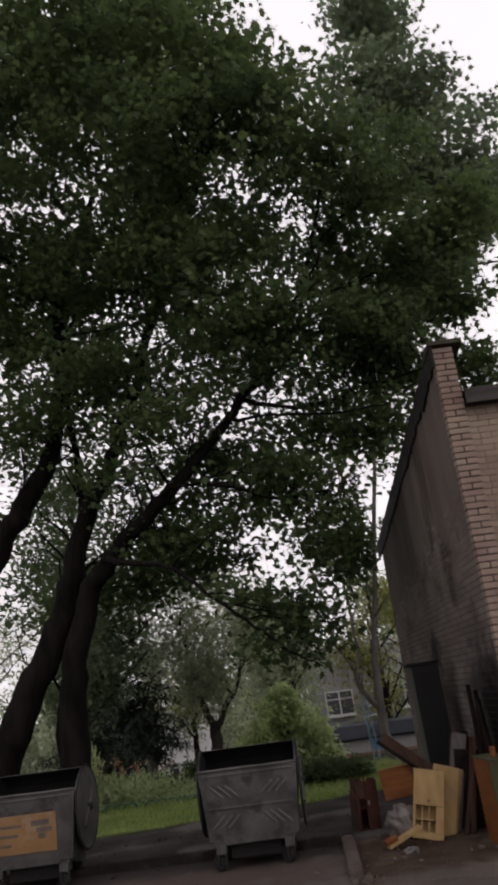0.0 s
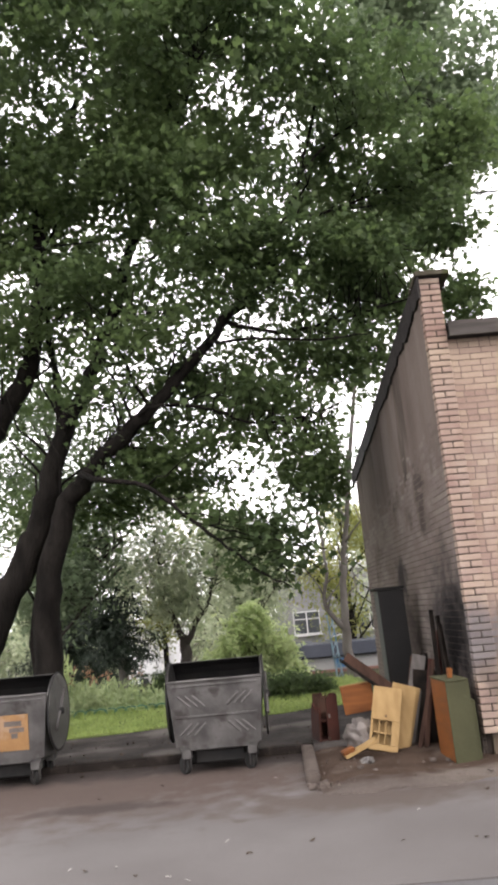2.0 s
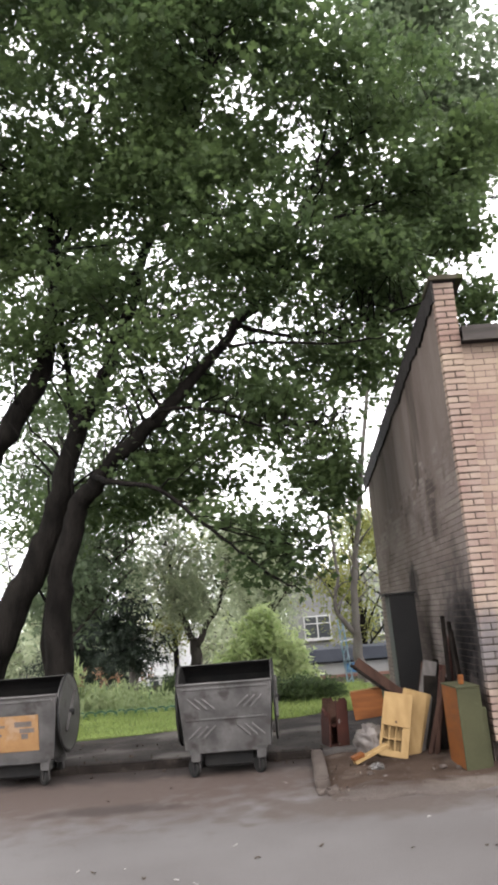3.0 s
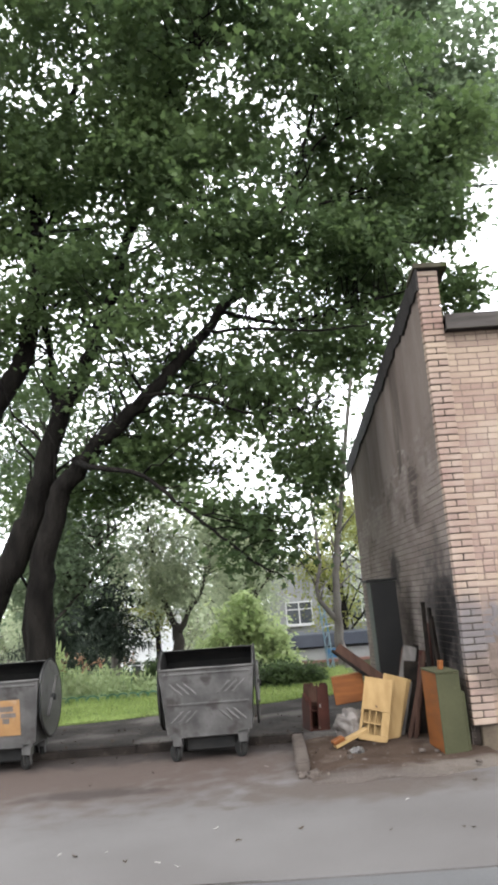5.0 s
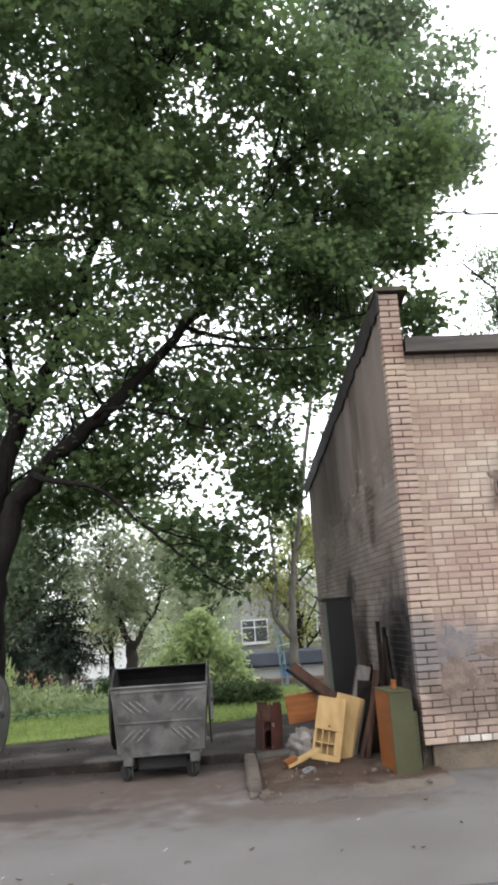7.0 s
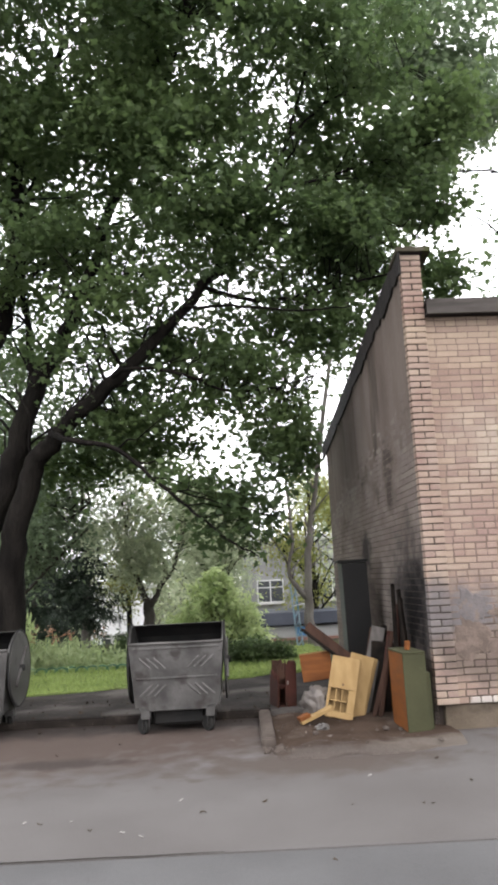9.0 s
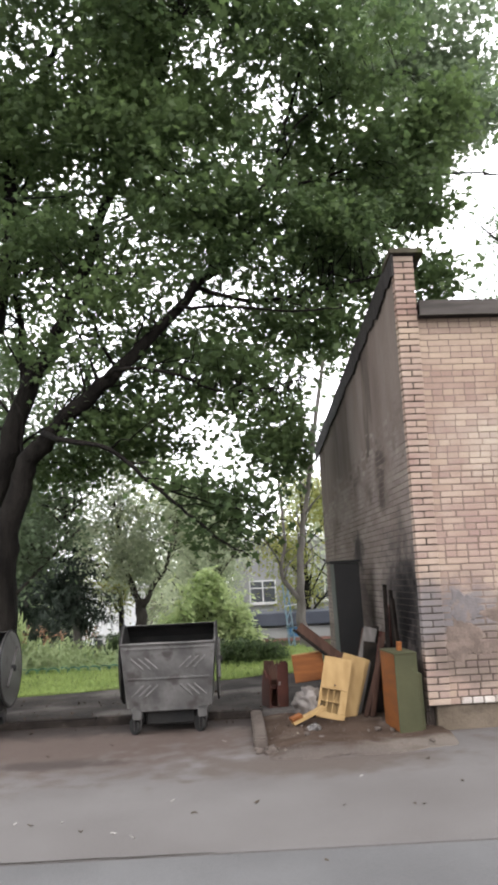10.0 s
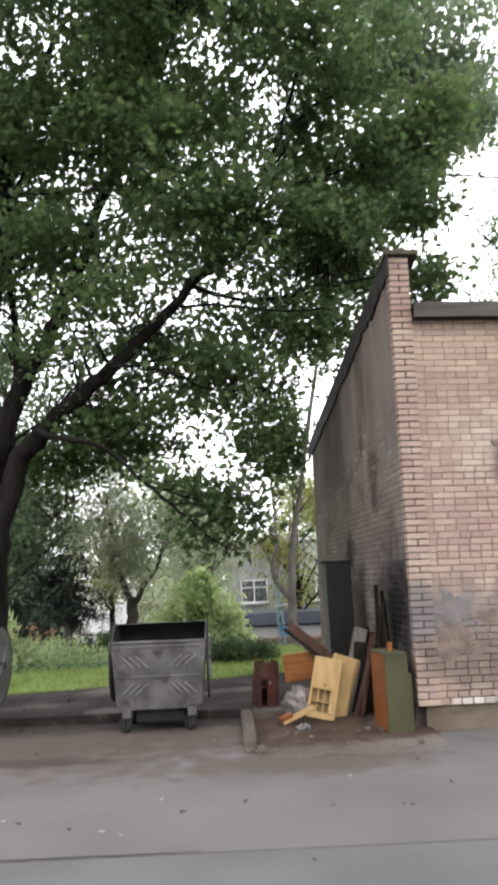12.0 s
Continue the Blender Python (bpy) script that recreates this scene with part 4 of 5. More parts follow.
maple_limbs = [
    ([(-4.30, 13.0, -0.05), (-4.22, 12.9, 0.8), (-4.10, 12.7, 2.2), (-3.85, 12.6, 3.3), (-3.55, 12.5, 4.0), (-3.05, 12.3, 4.45), (-2.30, 12.0, 5.02), (-1.58, 12.0, 5.68), (-0.66, 12.0, 6.70), (0.11, 12.0, 7.6), (0.90, 12.0, 9.2), (1.4, 12.0, 10.8)], 0.29, 0.02),
    ([(-5.75, 13.1, -0.05), (-5.62, 13.1, 0.9), (-5.27, 13.0, 1.73), (-4.75, 13.0, 2.73), (-4.30, 13.0, 3.68), (-4.02, 12.9, 4.5), (-3.70, 12.9, 5.45), (-3.32, 12.8, 6.0), (-2.72, 12.8, 7.45), (-2.18, 12.8, 9.1), (-1.75, 12.8, 10.3), (-1.7, 12.7, 12.4)], 0.37, 0.03),
    ([(-4.35, 13.2, 0.5), (-4.55, 13.5, 1.6), (-4.42, 13.4, 2.6), (-4.10, 13.2, 3.9), (-3.95, 13.3, 5.6), (-4.2, 13.3, 8.0)], 0.17, 0.05),
    ([(-6.4, 13.2, 0.0), (-6.3, 13.1, 2.2), (-5.85, 13.0, 4.2), (-5.12, 13.0, 5.44), (-4.57, 13.0, 6.25), (-4.25, 13.0, 7.4), (-4.15, 13.0, 9.1), (-4.10, 13.0, 10.0), (-3.5, 12.9, 11.4), (-3.0, 12.8, 12.6)], 0.33, 0.04),
    ([(-3.3, 12.2, 4.3), (-2.73, 11.0, 3.95), (-1.96, 10.75, 3.71), (-1.32, 10.7, 3.14), (-0.71, 10.7, 2.62), (-0.34, 10.7, 2.28), (0.05, 10.7, 2.05)], 0.055, 0.010),
    ([(-1.30, 10.7, 3.13), (-0.7, 10.75, 2.92), (0.0, 10.8, 2.72), (0.6, 10.9, 2.56)], 0.018, 0.006),
    ([(-2.3, 12.0, 5.05), (-2.0, 11.7, 5.17), (-1.47, 11.6, 5.15), (-0.84, 11.6, 4.98), (-0.3, 11.6, 4.72), (0.5, 11.6, 4.75), (1.2, 11.6, 4.95)], 0.045, 0.010),
    ([(-0.66, 12.0, 6.68), (0.24, 12.0, 6.38), (1.21, 12.0, 6.45), (2.44, 12.1, 6.75), (3.2, 12.2, 6.9)], 0.045, 0.010),
    ([(0.90, 12.0, 9.3), (1.65, 12.0, 10.0), (2.5, 12.0, 10.4), (3.3, 12.0, 10.6)], 0.030, 0.008),
    ([(0.5, 12.0, 8.4), (1.5, 11.9, 8.5), (2.6, 12.0, 8.9), (3.5, 12.1, 9.2)], 0.035, 0.010),
    ([(-2.5, 12.8, 8.2), (-1.7, 12.2, 8.2), (-0.9, 11.8, 8.5), (-0.4, 11.6, 9.3)], 0.04, 0.010),
    ([(-4.1, 13.0, 10.0), (-5.2, 11.8, 10.6), (-6.0, 11.0, 11.4)], 0.05, 0.015),
    ([(-2.1, 12.8, 9.3), (-1.2, 11.6, 10.2), (-0.6, 10.8, 11.0)], 0.04, 0.012),
    ([(-1.0, 12.0, 6.3), (-0.2, 11.2, 6.0), (0.9, 11.0, 5.8), (1.7, 11.2, 5.9)], 0.032, 0.010),
    ([(-3.5, 12.8, 5.8), (-2.9, 12.4, 6.6), (-2.3, 12.0, 6.9), (-1.5, 11.8, 6.9)], 0.035, 0.010),
    ([(-5.3, 13.0, 5.2), (-6.2, 12.4, 6.4), (-7.2, 12.0, 7.8)], 0.08, 0.02),
]
maple_lumps = [
    (-3.8, 12.0, 13.2, 4.6, 3.0, 2.9, 620), (-6.5, 12.0, 12.0, 2.8, 2.8, 2.8, 260), (-4.0, 11.5, 15.2, 3.0, 2.5, 2.0, 300), (-2.2, 11.5, 15.6, 2.6, 2.0, 1.6, 170), (-6.5, 12.0, 15.0, 2.5, 2.5, 2.0, 170),
    (-1.0, 11.2, 11.0, 2.9, 2.0, 1.6, 380), (-1.2, 11.0, 13.0, 2.0, 1.8, 1.6, 200), (-2.6, 11.6, 9.7, 1.7, 1.0, 0.8, 110), (0.7, 11.4, 12.4, 1.3, 1.4, 1.3, 64),
    (-0.9, 11.4, 8.8, 1.8, 1.2, 1.0, 170), (-0.3, 11.2, 7.7, 1.3, 0.8, 0.7, 110), (-2.2, 13.6, 7.4, 2.4, 1.0, 1.1, 120), (0.9, 13.0, 8.0, 1.8, 1.4, 1.2, 120), (1.3, 12.7, 9.6, 0.9, 0.8, 0.7, 38),
    (2.2, 12.0, 10.6, 1.7, 1.6, 1.0, 112), (3.7, 12.2, 9.75, 1.05, 1.0, 0.75, 72), (2.6, 12.2, 9.0, 1.2, 1.2, 0.8, 74), (3.1, 12.3, 8.1, 0.75, 0.8, 0.55, 60), (1.9, 12.6, 7.6, 1.2, 1.0, 0.6, 75), (3.0, 12.4, 6.85, 0.95, 0.7, 0.55, 80), (3.3, 12.6, 6.2, 0.55, 0.5, 0.45, 40),
    (-6.4, 13.2, 8.6, 2.0, 1.6, 2.4, 190), (-5.6, 13.5, 10.2, 1.6, 1.6, 1.7, 160), (-4.5, 13.6, 9.8, 1.8, 1.3, 1.9, 130), (-3.9, 13.8, 7.6, 1.6, 1.0, 1.2, 90), (-4.6, 12.2, 7.0, 0.9, 0.5, 0.6, 40), (-4.3, 12.2, 10.0, 1.3, 0.8, 1.0, 70),
    (-1.6, 13.6, 6.3, 2.0, 0.9, 0.9, 72), (1.0, 12.4, 6.1, 1.3, 0.9, 0.55, 95), (0.0, 12.0, 5.2, 1.0, 0.6, 0.4, 60), (-2.5, 13.6, 5.0, 1.1, 0.7, 0.7, 45), (-2.2, 12.6, 4.45, 0.65, 0.4, 0.35, 46), (-1.2, 12.4, 4.75, 0.8, 0.5, 0.3, 24),
    (-0.35, 11.2, 3.0, 0.75, 0.3, 0.16, 24), (0.1, 11.1, 2.72, 0.75, 0.35, 0.22, 42), (0.55, 11.0, 2.55, 0.32, 0.3, 0.26, 36), (-0.3, 11.0, 2.42, 0.35, 0.25, 0.12, 12), (-1.15, 11.2, 3.25, 0.45, 0.3, 0.10, 10), (0.3, 12.2, 4.35, 0.85, 0.6, 0.45, 46), (0.68, 12.1, 3.8, 0.40, 0.4, 0.5, 36), (0.75, 12.6, 4.8, 0.45, 0.5, 0.4, 24), (0.75, 12.8, 5.1, 0.5, 0.5, 0.4, 24),
    (-1.9, 11.2, 6.2, 0.9, 0.5, 0.35, 34), (-3.0, 11.6, 7.6, 0.9, 0.5, 0.6, 46), (0.2, 11.3, 6.7, 0.8, 0.5, 0.4, 44), (-3.9, 12.0, 8.7, 0.8, 0.5, 0.7, 40), (-2.9, 11.8, 5.6, 0.5, 0.4, 0.3, 18), (1.6, 11.4, 7.4, 0.9, 0.5, 0.5, 50),
    (-0.3, 13.6, 5.2, 1.7, 0.9, 0.85, 38), (-5.4, 14.2, 6.0, 1.6, 0.9, 1.0, 40), (-4.5, 15.5, 7.6, 3.0, 1.4, 2.2, 110), (-0.6, 15.2, 7.2, 3.0, 1.2, 1.6, 85), (1.8, 15.0, 6.5, 1.6, 1.0, 1.2, 55), (-2.0, 15.6, 9.8, 3.6, 1.2, 1.6, 130), (-6.3, 15.5, 5.0, 1.4, 1.0, 1.3, 50), (2.4, 15.0, 9.0, 1.6, 1.2, 1.5, 70),
    (-2.2, 14.6, 5.5, 1.8, 0.9, 0.9, 45), (-3.4, 14.0, 4.1, 0.9, 0.6, 0.55, 40), (-2.2, 14.2, 4.2, 1.1, 0.6, 0.5, 40), (-0.7, 14.2, 11.0, 1.3, 0.8, 1.1, 90), (-4.8, 14.4, 3.9, 0.9, 0.6, 0.9, 26), (-1.0, 13.8, 4.3, 0.7, 0.6, 0.4, 20),
]
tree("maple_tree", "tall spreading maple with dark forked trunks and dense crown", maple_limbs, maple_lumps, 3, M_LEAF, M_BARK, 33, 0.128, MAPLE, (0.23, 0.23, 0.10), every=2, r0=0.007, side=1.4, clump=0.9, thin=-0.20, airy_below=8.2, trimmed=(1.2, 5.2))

# a pale forked tree behind the house, its crown over the roof
tree("pale_bark_tree", "tall tree with a pale leaning forked trunk", [
    ([(1.36, 19.0, -0.1), (1.28, 19.0, 0.7), (1.30, 19.0, 1.4), (1.40, 19.0, 2.6), (1.62, 19.0, 3.9), (2.3, 19.0, 7.5), (3.4, 19.0, 12.0), (4.2, 19.0, 17.5)], 0.15, 0.02),
    ([(1.27, 19.0, 1.15), (1.0, 18.9, 1.5), (0.82, 18.9, 1.9), (0.95, 18.9, 2.6), (0.9, 18.8, 4.2)], 0.08, 0.03),
    ([(2.5, 19.0, 8.3), (3.8, 18.6, 10.8), (5.2, 18.4, 13.5)], 0.07, 0.02)],
    [(4.6, 18.5, 21.6, 1.4, 1.2, 1.7, 150), (5.2, 18.5, 18.7, 1.5, 1.4, 1.6, 170), (3.9, 18.5, 18.4, 1.5, 1.4, 1.7, 160), (6.6, 18.5, 16.2, 1.4, 1.4, 1.5, 160), (5.0, 18.5, 15.6, 1.7, 1.4, 1.6, 125), (3.4, 18.5, 15.2, 1.7, 1.4, 1.6, 85), (6.7, 18.5, 14.0, 0.9, 1.1, 0.9, 70), (5.2, 18.5, 13.2, 1.3, 1.2, 1.1, 90), (2.6, 18.8, 11.2, 1.5, 1.2, 1.6, 36), (4.2, 18.5, 11.8, 1.0, 1.2, 1.0, 50), (1.1, 18.8, 5.2, 1.2, 1.0, 0.9, 36)],
    5, M_LEAF_TALL, M_PALEBARK, 26, 0.18, MAPLE, (0.32, 0.32, 0.18), thin=-0.12)

# ---- lawn, flower bed, hedge and bush ----
lawn = sheet("lawn", [(-40, 11.6), (-6, 11.8), (-3.2, 12.36), (-0.3, 13.15), (0.3, 13.6), (1.4, 13.9), (1.4, 18.2), (-40, 18.0)], 0.095, M_TURF, 0.2, "strip of lawn earth behind the path", "lawn")
rng = np.random.default_rng(21)
n = 34000
gx = rng.uniform(-7.5, 1.25, n)
gy = 12.38 + 0.275 * (gx + 3.2) + 0.10 * np.sin(gx * 5.1) + rng.uniform(0, 1, n) ** 1.2 * 5.0
turf = cloud_mesh("grass", leaves(rng, np.c_[gx, gy, np.full(n, 0.095)], 1, (0.02, 0.02, 0), 0.075, BLADE * (3.2, 1, 1), -0.95), 3, M_GRASS, None)
tagged(turf, "short bright green lawn grass", "grass", "", "stuff")

bed_rng = np.random.default_rng(8)
c = np.c_[bed_rng.uniform(-6.4, -2.7, 190), bed_rng.uniform(15.2, 17.8, 190), bed_rng.uniform(0.1, 0.30, 190)]
c[:, 2] -= np.clip((c[:, 0] + 4.3) * 0.16, 0, 0.22)
bed = cloud_mesh("flower_bed", leaves(bed_rng, c, 42, (0.10, 0.10, 0.14), 0.16, OVAL * (0.7, 1, 1), -0.5), 6, M_LEAF_BED, None)
tagged(bed, "overgrown flower bed of pale green leafy plants", "flower bed", "", "stuff")
for k in range(11):
    x, y = bed_rng.uniform(-5.3, -3.4), bed_rng.uniform(16.2, 17.4)
    hgt = bed_rng.uniform(0.45, 0.85)
    f = thing("tall_flower", pose(x, y, 0.1), "tall flowering stalk with orange petals in the bed", "flower", "tall flowers")
    part("stalk", tube([(0, 0, 0), (0.02, 0.01, hgt * 0.6), (0.05, 0, hgt)], [0.008, 0.006, 0.003], 5), M_BORDER, f)
    cloud_mesh("petals", leaves(bed_rng, [(0.05, 0, hgt), (0.04, 0, hgt * 0.9)], 9, (0.03, 0.03, 0.04), 0.07, OVAL, 0.0), 6, M_FLOWER, f)
    cloud_mesh("leaf_spray", leaves(bed_rng, [(0.02, 0, hgt * 0.5), (0.02, 0, hgt * 0.3)], 10, (0.06, 0.06, 0.1), 0.13, OVAL * (0.6, 1, 1), -0.4), 6, M_LEAF_BRIGHT, f)
for k, (x, y, hgt) in enumerate(((-5.1, 16.2, 1.05), (-5.3, 16.5, 0.9))):
    f = thing("tall_shrub", pose(x, y, 0.1), "tall pale green grassy shrub beside the trunk", "shrub", "tall shrubs")
    cloud_mesh("foliage", leaves(bed_rng, blobs(bed_rng, [(0, 0, hgt * 0.5, 0.28, 0.3, hgt * 0.5, 40)]), 14, (0.06, 0.06, 0.12), 0.2, OVAL * (0.5, 1, 1), -0.7), 6, M_LEAF_BRIGHT, f)

edging = thing("bed_edging", pose(-3.65, 15.3, 0.095, 0, 0, 3), "low green scalloped edging along the flower bed", "edging")
for k in range(12):
    pts = [(0.125 * math.cos(a), 0, 0.10 * math.sin(a)) for a in [math.pi * q / 8 for q in range(9)]]
    part("scallop", tube(pts, [0.015] * 9, 5), M_BORDER, edging, at=pose(-1.1 + 0.2 * k, 0.03 * (k % 2), 0, 0, 0, 3))

def shrub(name, label, x, y, z, lumps, mat, seed, count, size, shape=OVAL, spread=(0.12, 0.12, 0.1)):
    r = np.random.default_rng(seed)
    t = thing(name, pose(x, y, z), label, name.split("_")[-1])
    c = blobs(r, lumps)
    bm = bmesh.new()
    for q in c[::5]:
        tube([(q[0] * 0.2, q[1] * 0.2, -0.05), (q[0] * 0.6, q[1] * 0.6, q[2] * 0.6), tuple(q)], [0.02, 0.012, 0.004], 5, bm)
    tagged(part("stem", bm, M_BARK, t), kind="stuff")
    cloud_mesh("foliage", leaves(r, c, count, spread, size, shape), len(shape), mat, t)
    return t

shrub("hedge", "low clipped green hedge behind the lawn", 0.0, 15.7, 0.05, [(-0.70, 0, 0.16, 0.35, 0.35, 0.20, 50), (-0.15, 0, 0.17, 0.45, 0.35, 0.22, 70), (0.35, 0.1, 0.14, 0.32, 0.35, 0.18, 45)], M_LEAF, 31, 40, 0.10)
shrub("hedge", "low dark hedge beyond the flower bed", -2.4, 18.2, 0.05, [(-0.6, 0, 0.25, 0.6, 0.4, 0.3, 60), (0.4, 0, 0.22, 0.8, 0.4, 0.28, 80)], M_LEAF, 32, 40, 0.10)
shrub("lilac_bush", "large fresh yellow-green bush behind the lawn", -1.1, 19.3, -0.1, [(-0.1, 0, 1.15, 0.75, 0.7, 0.95, 110), (0.6, 0, 0.85, 0.55, 0.6, 0.75, 75), (-0.75, 0, 0.65, 0.5, 0.6, 0.6, 60), (0.1, 0, 1.75, 0.35, 0.35, 0.35, 26), (0.85, 0, 0.35, 0.45, 0.5, 0.4, 50)], M_LEAF_BRIGHT, 33, 24, 0.17)

# lattice mast of blue steel
mast = thing("lattice_mast", pose(1.08, 20.2, -0.2, 0, -4, 0), "slim blue painted steel lattice mast", "mast")
for sx in (-1, 1):
    for sy in (-1, 1):
        part("leg", tube([(sx * 0.07, sy * 0.07, 0), (sx * 0.06, sy * 0.06, 1.75)], [0.024, 0.022], 6), M_POLE, mast)
for k in range(6):
    z = 0.1 + 0.25 * k
    part("lacing", tube([(-0.07, -0.07, z), (0.07, -0.07, z + 0.22)], [0.016] * 2, 5), M_POLE, mast)
part("cross_arm", tube([(-0.10, -0.07, 1.18), (0.26, -0.07, 1.20)], [0.014] * 2, 6), M_FRAME, mast)

# ---- buildings in the distance ----
def window(parent, x, y, z, w, h, mullions=1):
    e = new("window")
    e.parent = parent
    e.matrix_local = pose(x, y, z)
    part("pane", box(-w / 2, w / 2, -0.01, 0.01, 0, h), M_GLASS, e)
    for x0, x1, z0, z1 in ((-w / 2 - 0.06, -w / 2, -0.06, h + 0.06), (w / 2, w / 2 + 0.06, -0.06, h + 0.06), (-w / 2, w / 2, -0.06, 0), (-w / 2, w / 2, h, h + 0.06)):
        part("frame", box(x0, x1, -0.06, 0.02, z0, z1), M_FRAME, e)
    for k in range(mullions):
        xx = -w / 2 + w * (k + 1) / (mullions + 1)
        part("mullion", box(xx - 0.03, xx + 0.03, -0.05, -0.011, 0, h), M_FRAME, e)
    part("transom", box(-w / 2, w / 2, -0.045, -0.012, h * 0.66, h * 0.66 + 0.05), M_FRAME, e)
    part("sill", box(-w / 2 - 0.1, w / 2 + 0.1, -0.14, 0.0, -0.12, -0.065), M_FRAME, e)

def block(name, label, x0, x1, y, z0, z1, depth, mat, wins, roofmat):
    t = thing(name, pose(x0, y, z0), label, "building")
    part("wall", box(0, x1 - x0, 0, depth, -0.6, z1 - z0, 0.02), mat, t)
    part("roof", box(-0.2, x1 - x0 + 0.2, -0.25, depth + 0.2, z1 - z0, z1 - z0 + 0.25, 0.03), roofmat, t)
    for x, z, w, h, m in wins:
        window(t, x - x0, -0.02, z - z0, w, h, m)
    return t

block("pale_building", "pale grey panel building with white window frames behind trees", -0.7, 9.0, 36, -0.9, 3.4, 8, M_GREYWALL, [(0.65, 0.62, 1.15, 0.95, 1), (3.6, 0.62, 1.15, 0.95, 1), (6.4, 0.62, 1.15, 0.95, 1)], M_FRAME)
pav = thing("low_pavilion", pose(-1.5, 26, -0.45), "low pavilion with a dark roof band and red wall", "pavilion")
part("roof_band", box(0, 8, -0.2, 3, 0.58, 1.0, 0.02), M_BAND, pav)
# near-black strip painted in as the shadow beneath the roof band
part("shadow_gap", box(0.1, 7.9, 0.05, 2.9, 0.53, 0.58), M_CHAR_SHADE, pav)
part("upper_wall", box(0.1, 7.9, 0.0, 2.9, 0.15, 0.53, 0.01), M_GREYWALL, pav)
part("lower_wall", box(0.08, 7.92, -0.03, 2.95, -0.5, 0.147, 0.01), M_REDWALL, pav, "faded red lower wall")
part("blue_panel", box(2.8, 3.35, -0.05, -0.002, 0.20, 0.50, 0.005), M_BLUE, pav, "bright blue wall panel")
block("white_house", "white house with small windows seen beyond the spruce", -7.1, -5.35, 32, -1.2, 1.5, 7, M_WHITE, [(-6.35, -0.75, 0.34, 0.45, 0), (-5.75, -0.75, 0.34, 0.45, 0)], M_FRAME)

# ---- trees in the distance ----
def spruce(x, y, z, h, r, seed, label, bare=0.12):
    rg = np.random.default_rng(seed)
    t = thing("spruce_tree", pose(x, y, z), label, "tree", "spruces")
    part("trunk", tube([(0, 0, 0), (0.03, 0, h * 0.5), (0, 0, h)], [0.17, 0.10, 0.02], 8), M_PALEBARK, t, smooth=True)
    out, bm = [], bmesh.new()
    for k in range(int(h * 14)):
        f = rg.uniform(bare, 1.0)
        a = rg.uniform(0, 2 * math.pi)
        ln = r * (1.05 - f) * rg.uniform(0.7, 1.1) + 0.15
        zz = h * f
        tip = (math.cos(a) * ln, math.sin(a) * ln, zz - 0.30 * ln)
        tube([(0, 0, zz), (tip[0] * 0.5, tip[1] * 0.5, zz - 0.08 * ln), tip], [0.03, 0.018, 0.005], 4, bm, False)
        s = np.linspace(0.15, 1.0, max(4, int(ln * 9)))
        out.append(np.c_[tip[0] * s, tip[1] * s, zz - 0.30 * ln * s ** 1.5])
    tagged(part("branch", bm, M_BARK, t), kind="stuff")
    cloud_mesh("needles", leaves(rg, np.concatenate(out), 20, (0.10, 0.10, 0.07), 0.26, OVAL * (0.28, 1, 1), 0.5), 6, M_NEEDLE, t)

spruce(-5.55, 24.5, -0.35, 4.2, 2.1, 41, "dark drooping spruce with a bare grey trunk foot", 0.22)
spruce(-7.9, 27.0, -0.45, 6.0, 2.3, 42, "dark tall spruce behind the flower bed")

def far_tree(x, y, h, r, seed, mat, label, bark=M_BARK, n=170, low=0.3, lean=0.0, size=0.17, count=46):
    z = fall(y)
    rg = random.Random(seed)
    limbs = [([(x, y, z), (x + lean * 0.3, y, z + h * 0.3), (x + lean * 0.7, y, z + h * 0.65), (x + lean, y, z + h * 0.92)], 0.035 * h * 0.7, 0.03)]
    for k in range(5):
        a = rg.uniform(0, 6.28)
        zz = z + h * (low + 0.1 * k)
        limbs.append(([(x + lean * 0.4, y, zz - 0.5), (x + lean * 0.5 + 0.5 * r * math.cos(a), y + 0.4 * r * math.sin(a), zz + 0.5), (x + lean * 0.6 + 0.9 * r * math.cos(a), y + 0.8 * r * math.sin(a), zz + 1.2)], 0.05, 0.015))
    lumps = []
    for k in range(7):
        a = rg.uniform(0, 6.28)
        f = low + (1 - low) * (k + 0.5) / 7
        q = r * (1 - abs(f - 0.6) * 0.9)
        lumps.append((x + lean * f + 0.45 * q * math.cos(a), y + 0.4 * q * math.sin(a), z + h * f, 0.75 * q, 0.7 * q, h * 0.12, n // 7))
    return tree("park_tree", label, limbs, lumps, seed, mat, bark, count, size, OVAL, (0.34, 0.34, 0.3), 3, 0.02)

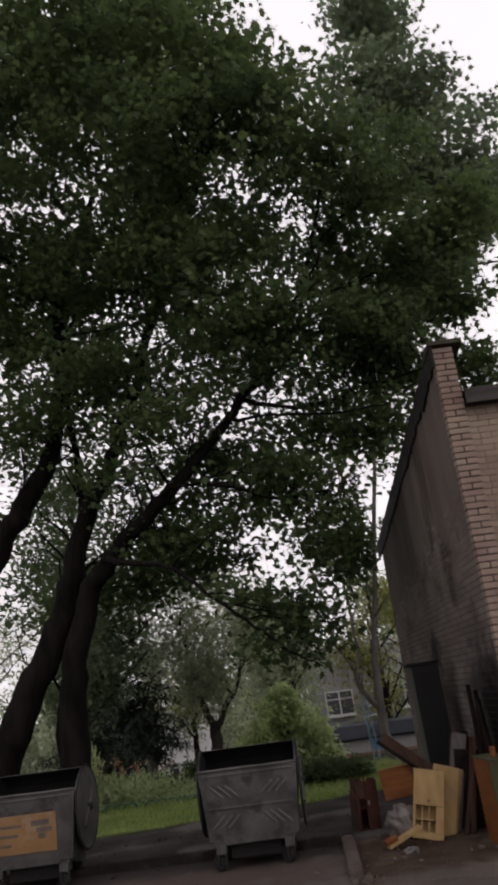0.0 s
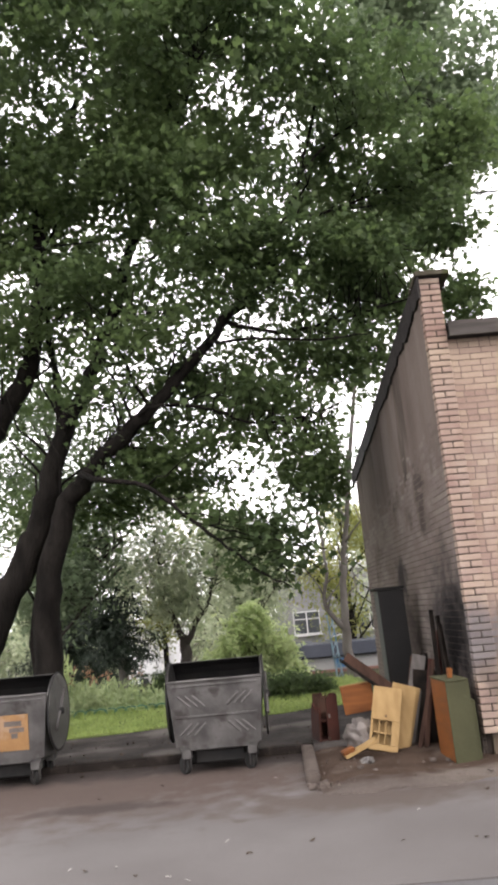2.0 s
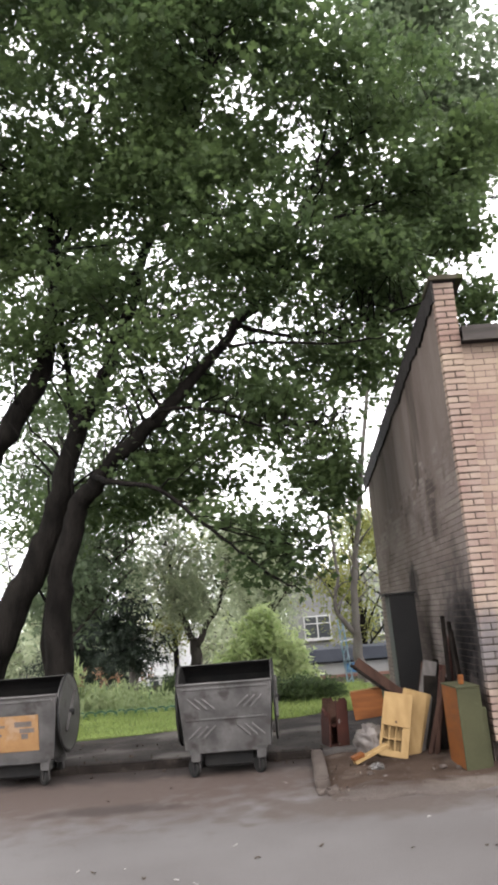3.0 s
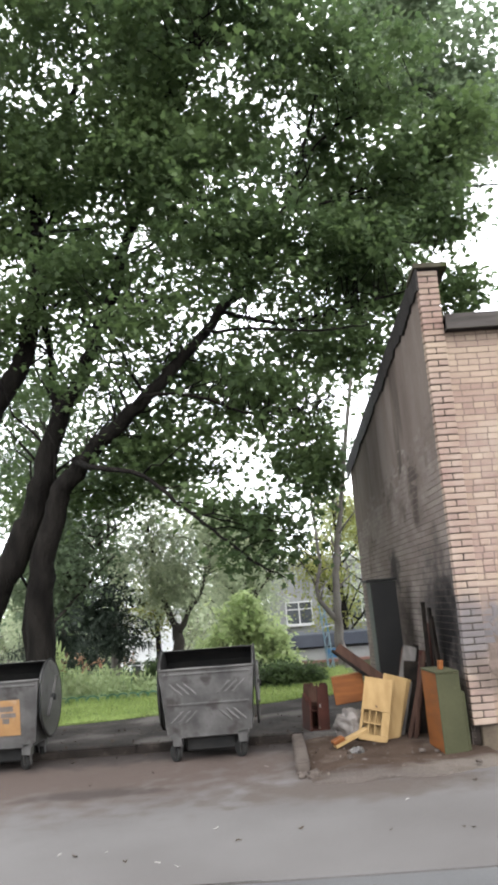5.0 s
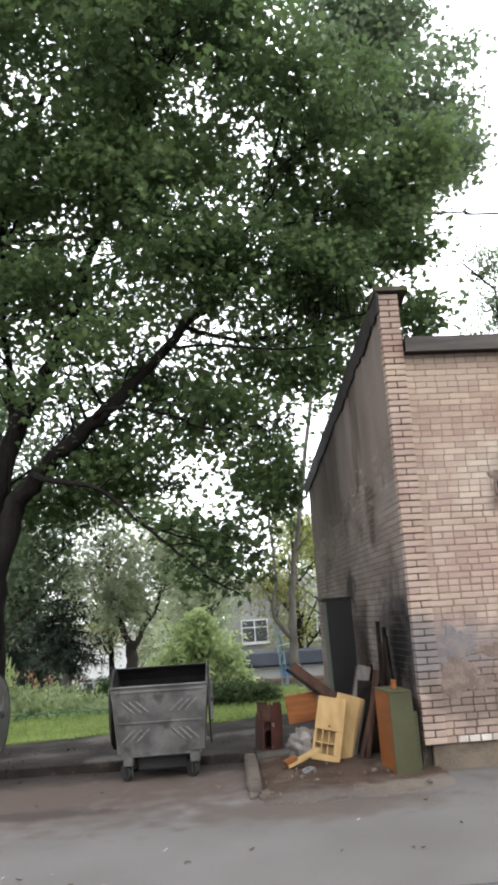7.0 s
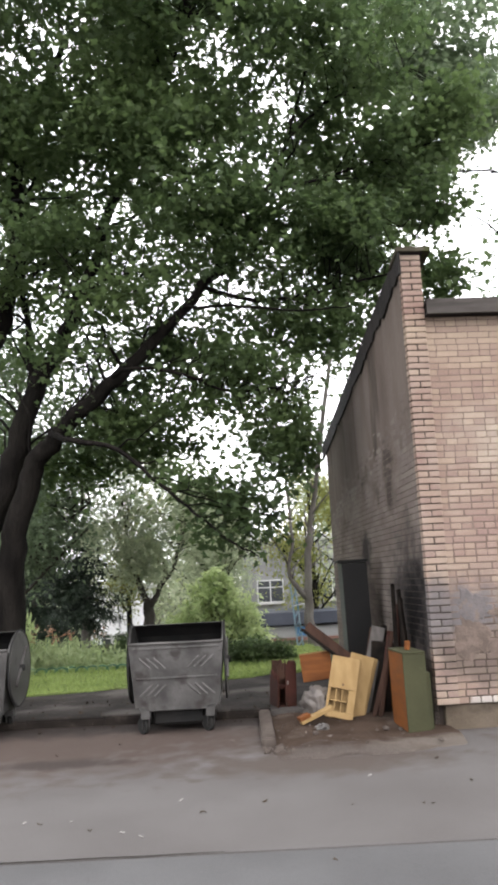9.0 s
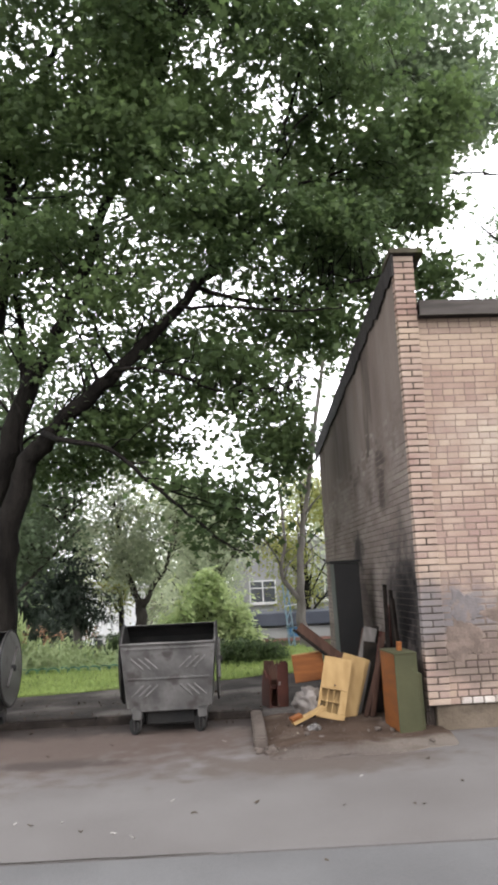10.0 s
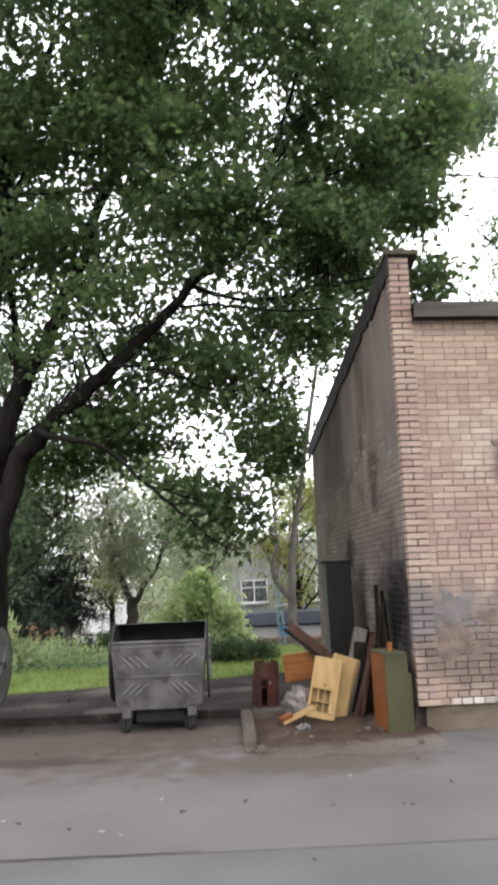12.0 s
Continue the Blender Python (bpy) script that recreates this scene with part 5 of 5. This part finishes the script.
M_GREYBARK = material("grey_brown_bark", (0.06, 0.052, 0.045), (0.11, 0.098, 0.085), 4, 30, 0.95, 0.8, stretch=(1, 1, 0.4), detail=0.03)
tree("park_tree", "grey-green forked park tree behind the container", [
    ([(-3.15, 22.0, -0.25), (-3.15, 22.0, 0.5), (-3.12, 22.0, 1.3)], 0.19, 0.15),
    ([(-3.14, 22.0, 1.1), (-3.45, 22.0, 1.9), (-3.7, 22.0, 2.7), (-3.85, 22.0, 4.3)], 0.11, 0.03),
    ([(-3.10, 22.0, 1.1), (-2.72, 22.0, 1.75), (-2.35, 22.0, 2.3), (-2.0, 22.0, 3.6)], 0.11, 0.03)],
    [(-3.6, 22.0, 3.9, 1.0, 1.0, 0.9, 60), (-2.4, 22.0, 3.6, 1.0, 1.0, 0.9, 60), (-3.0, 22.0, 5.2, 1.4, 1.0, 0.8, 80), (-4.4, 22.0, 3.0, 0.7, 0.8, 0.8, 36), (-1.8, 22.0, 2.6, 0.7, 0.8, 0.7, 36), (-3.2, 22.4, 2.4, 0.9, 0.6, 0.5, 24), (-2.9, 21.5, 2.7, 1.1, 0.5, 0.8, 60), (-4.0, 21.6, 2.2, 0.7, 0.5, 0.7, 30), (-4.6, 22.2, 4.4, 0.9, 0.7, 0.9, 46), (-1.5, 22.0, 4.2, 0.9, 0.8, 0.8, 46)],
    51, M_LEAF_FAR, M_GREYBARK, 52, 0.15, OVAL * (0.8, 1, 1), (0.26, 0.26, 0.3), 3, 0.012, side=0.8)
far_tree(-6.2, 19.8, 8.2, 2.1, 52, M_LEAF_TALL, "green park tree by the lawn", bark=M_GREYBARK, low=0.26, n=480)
far_tree(-4.9, 29.0, 5.6, 1.6, 53, M_LEAF_YELLOW, "yellowish park tree with a painted sunlit tone in the distance", low=0.3, n=110)
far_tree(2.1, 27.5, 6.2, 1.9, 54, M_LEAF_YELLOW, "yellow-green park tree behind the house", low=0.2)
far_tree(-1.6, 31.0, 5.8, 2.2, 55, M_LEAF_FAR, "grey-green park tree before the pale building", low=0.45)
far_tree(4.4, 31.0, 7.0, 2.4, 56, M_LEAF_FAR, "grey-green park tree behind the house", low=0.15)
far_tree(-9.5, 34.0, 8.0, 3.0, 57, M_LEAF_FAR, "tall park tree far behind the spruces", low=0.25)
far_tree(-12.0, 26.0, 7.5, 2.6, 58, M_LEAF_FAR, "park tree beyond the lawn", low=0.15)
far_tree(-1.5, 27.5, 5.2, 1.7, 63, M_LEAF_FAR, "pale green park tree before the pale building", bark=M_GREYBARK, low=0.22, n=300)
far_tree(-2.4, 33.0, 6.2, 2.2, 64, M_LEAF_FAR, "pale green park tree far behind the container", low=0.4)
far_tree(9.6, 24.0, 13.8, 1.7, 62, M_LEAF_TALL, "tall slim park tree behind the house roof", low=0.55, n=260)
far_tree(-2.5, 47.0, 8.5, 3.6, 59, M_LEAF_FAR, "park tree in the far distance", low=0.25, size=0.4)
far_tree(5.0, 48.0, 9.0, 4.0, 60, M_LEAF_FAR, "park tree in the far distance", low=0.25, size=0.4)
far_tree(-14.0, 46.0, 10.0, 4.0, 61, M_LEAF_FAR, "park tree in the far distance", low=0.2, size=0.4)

# a far belt of woods that closes the distance
rng = np.random.default_rng(71)
n = 2600
wx = rng.uniform(-45, 40, n)
crest = 2.6 + 1.3 * np.sin(wx * 0.55) + 0.9 * np.sin(wx * 1.37 + 1.0)
wz = -2.0 + (crest + 2.0) * rng.uniform(0, 1, n) ** 0.8
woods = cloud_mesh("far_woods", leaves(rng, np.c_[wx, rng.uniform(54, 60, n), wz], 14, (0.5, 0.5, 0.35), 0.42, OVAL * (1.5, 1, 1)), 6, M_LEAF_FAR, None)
tagged(woods, "belt of grey-green trees in the far distance", "woods", "", "stuff")

# ---- overhead cable ----
cable = part("overhead_cable", tube(smooth_line([(-20, 14, 9.8), (-6, 13, 9.0), (3.64, 12, 8.56), (4.75, 12, 8.50), (9, 12, 8.55), (24, 12, 9.6)], 4), [0.019] * 21, 5), M_CABLE, smooth=True)
tagged(cable, "thin black overhead cable", "cable")

# ---- litter on the asphalt ----
M_PAPER = material("pale_paper_scrap", (0.36, 0.34, 0.32), (0.46, 0.44, 0.41), 20, 60, 0.8, 0.2)
M_OLDLEAF = material("dry_dark_leaf", (0.05, 0.035, 0.025), (0.09, 0.065, 0.045), 20, 60, 0.8, 0.2)
rl = random.Random(77)
def scrap(x, y, length, width, turn, mat, name, label):
    bm = bmesh.new()
    n = 5
    prev = None
    for k in range(n):
        f = k / (n - 1)
        w = width * math.sin(math.pi * (0.12 + 0.76 * f))
        z = 0.006 + 0.012 * abs(math.sin(2.6 * f + turn))
        row = [bm.verts.new(((f - 0.5) * length, -w / 2, z)), bm.verts.new(((f - 0.5) * length, w / 2, z + 0.004))]
        if prev:
            bm.faces.new((prev[0], row[0], row[1], prev[1]))
        prev = row
    ob = part(name, bm, mat)
    ob.matrix_world = pose(x, y, 0.0, 0, 0, turn)
    sol = ob.modifiers.new("thickness", "SOLIDIFY")
    sol.thickness = 0.003
    tagged(ob, label, "litter", "litter on the asphalt")

for x, y in ((-0.70, 6.45), (-1.49, 6.03), (-1.05, 5.72), (-0.9, 5.62), (-1.85, 6.05), (-0.35, 8.6), (0.9, 6.9)):
    scrap(x, y, rl.uniform(0.03, 0.055), rl.uniform(0.008, 0.014), rl.uniform(0, 180), M_PAPER, "paper_scrap", "small pale paper scrap on the asphalt")
for x, y in ((-0.02, 6.3), (1.18, 6.05), (1.25, 6.03), (0.65, 6.1), (-1.72, 6.0), (-1.3, 5.8), (-0.5, 6.1), (1.7, 6.6), (0.4, 5.0), (-2.2, 8.3), (1.6, 7.4), (-1.6, 8.7), (0.9, 8.0)):
    scrap(x, y, rl.uniform(0.025, 0.06), rl.uniform(0.012, 0.025), rl.uniform(0, 180), M_OLDLEAF, "dry_leaf", "small dark dry leaf on the asphalt")

rng = np.random.default_rng(99)
n = 700
fx, fy = rng.uniform(-6.5, 1.2, n), rng.uniform(9.6, 11.9, n)
fz = np.where(fy > 10.1, 0.090, np.where(fy > 9.95, 0.11, 0.004))
flakes = cloud_mesh("fallen_leaves", leaves(rng, np.c_[fx, fy, fz], 1, (0, 0, 0.002), 0.05, OVAL, 0.0), 6, M_OLDLEAF, None)
tagged(flakes, "dry dark leaves and bits strewn along the kerb", "fallen leaves", "", "stuff")

# chips and crumbs in the dirt round the pile
M_CHIP = material("dusty_wood_chip", (0.09, 0.068, 0.054), (0.20, 0.165, 0.14), 8, 50, 0.9, 0.3, vary="island", spread=0.3)
rng = np.random.default_rng(123)
n = 200
cx, cy = rng.uniform(0.15, 1.9, n), rng.uniform(7.75, 10.2, n)
chips = cloud_mesh("wood_chips", leaves(rng, np.c_[cx, cy, np.full(n, 0.062)], 1, (0, 0, 0.004), 0.032, OVAL * (1.4, 1, 2), 0.0), 6, M_CHIP, None)
tagged(chips, "wood chips and crumbs strewn on the dirt", "debris", "", "stuff")
rp = random.Random(5)
for k in range(6):
    q = rp.uniform(0.018, 0.04)
    bm = bmesh.new()
    bmesh.ops.create_icosphere(bm, subdivisions=2, radius=q)
    for v in bm.verts:
        v.co *= 1 + 0.5 * noise.noise(v.co * 30 + Vector((k, 0, 0)))
        v.co.z *= 0.65
    ob = part("stone", bm, M_STUB)
    ob.matrix_world = pose(rp.uniform(0.3, 1.9), rp.uniform(7.9, 8.7), 0.058, 0, 0, rp.uniform(0, 360))
    tagged(ob, "small grey stone lying on the dirt", "stone", "stones on the dirt")
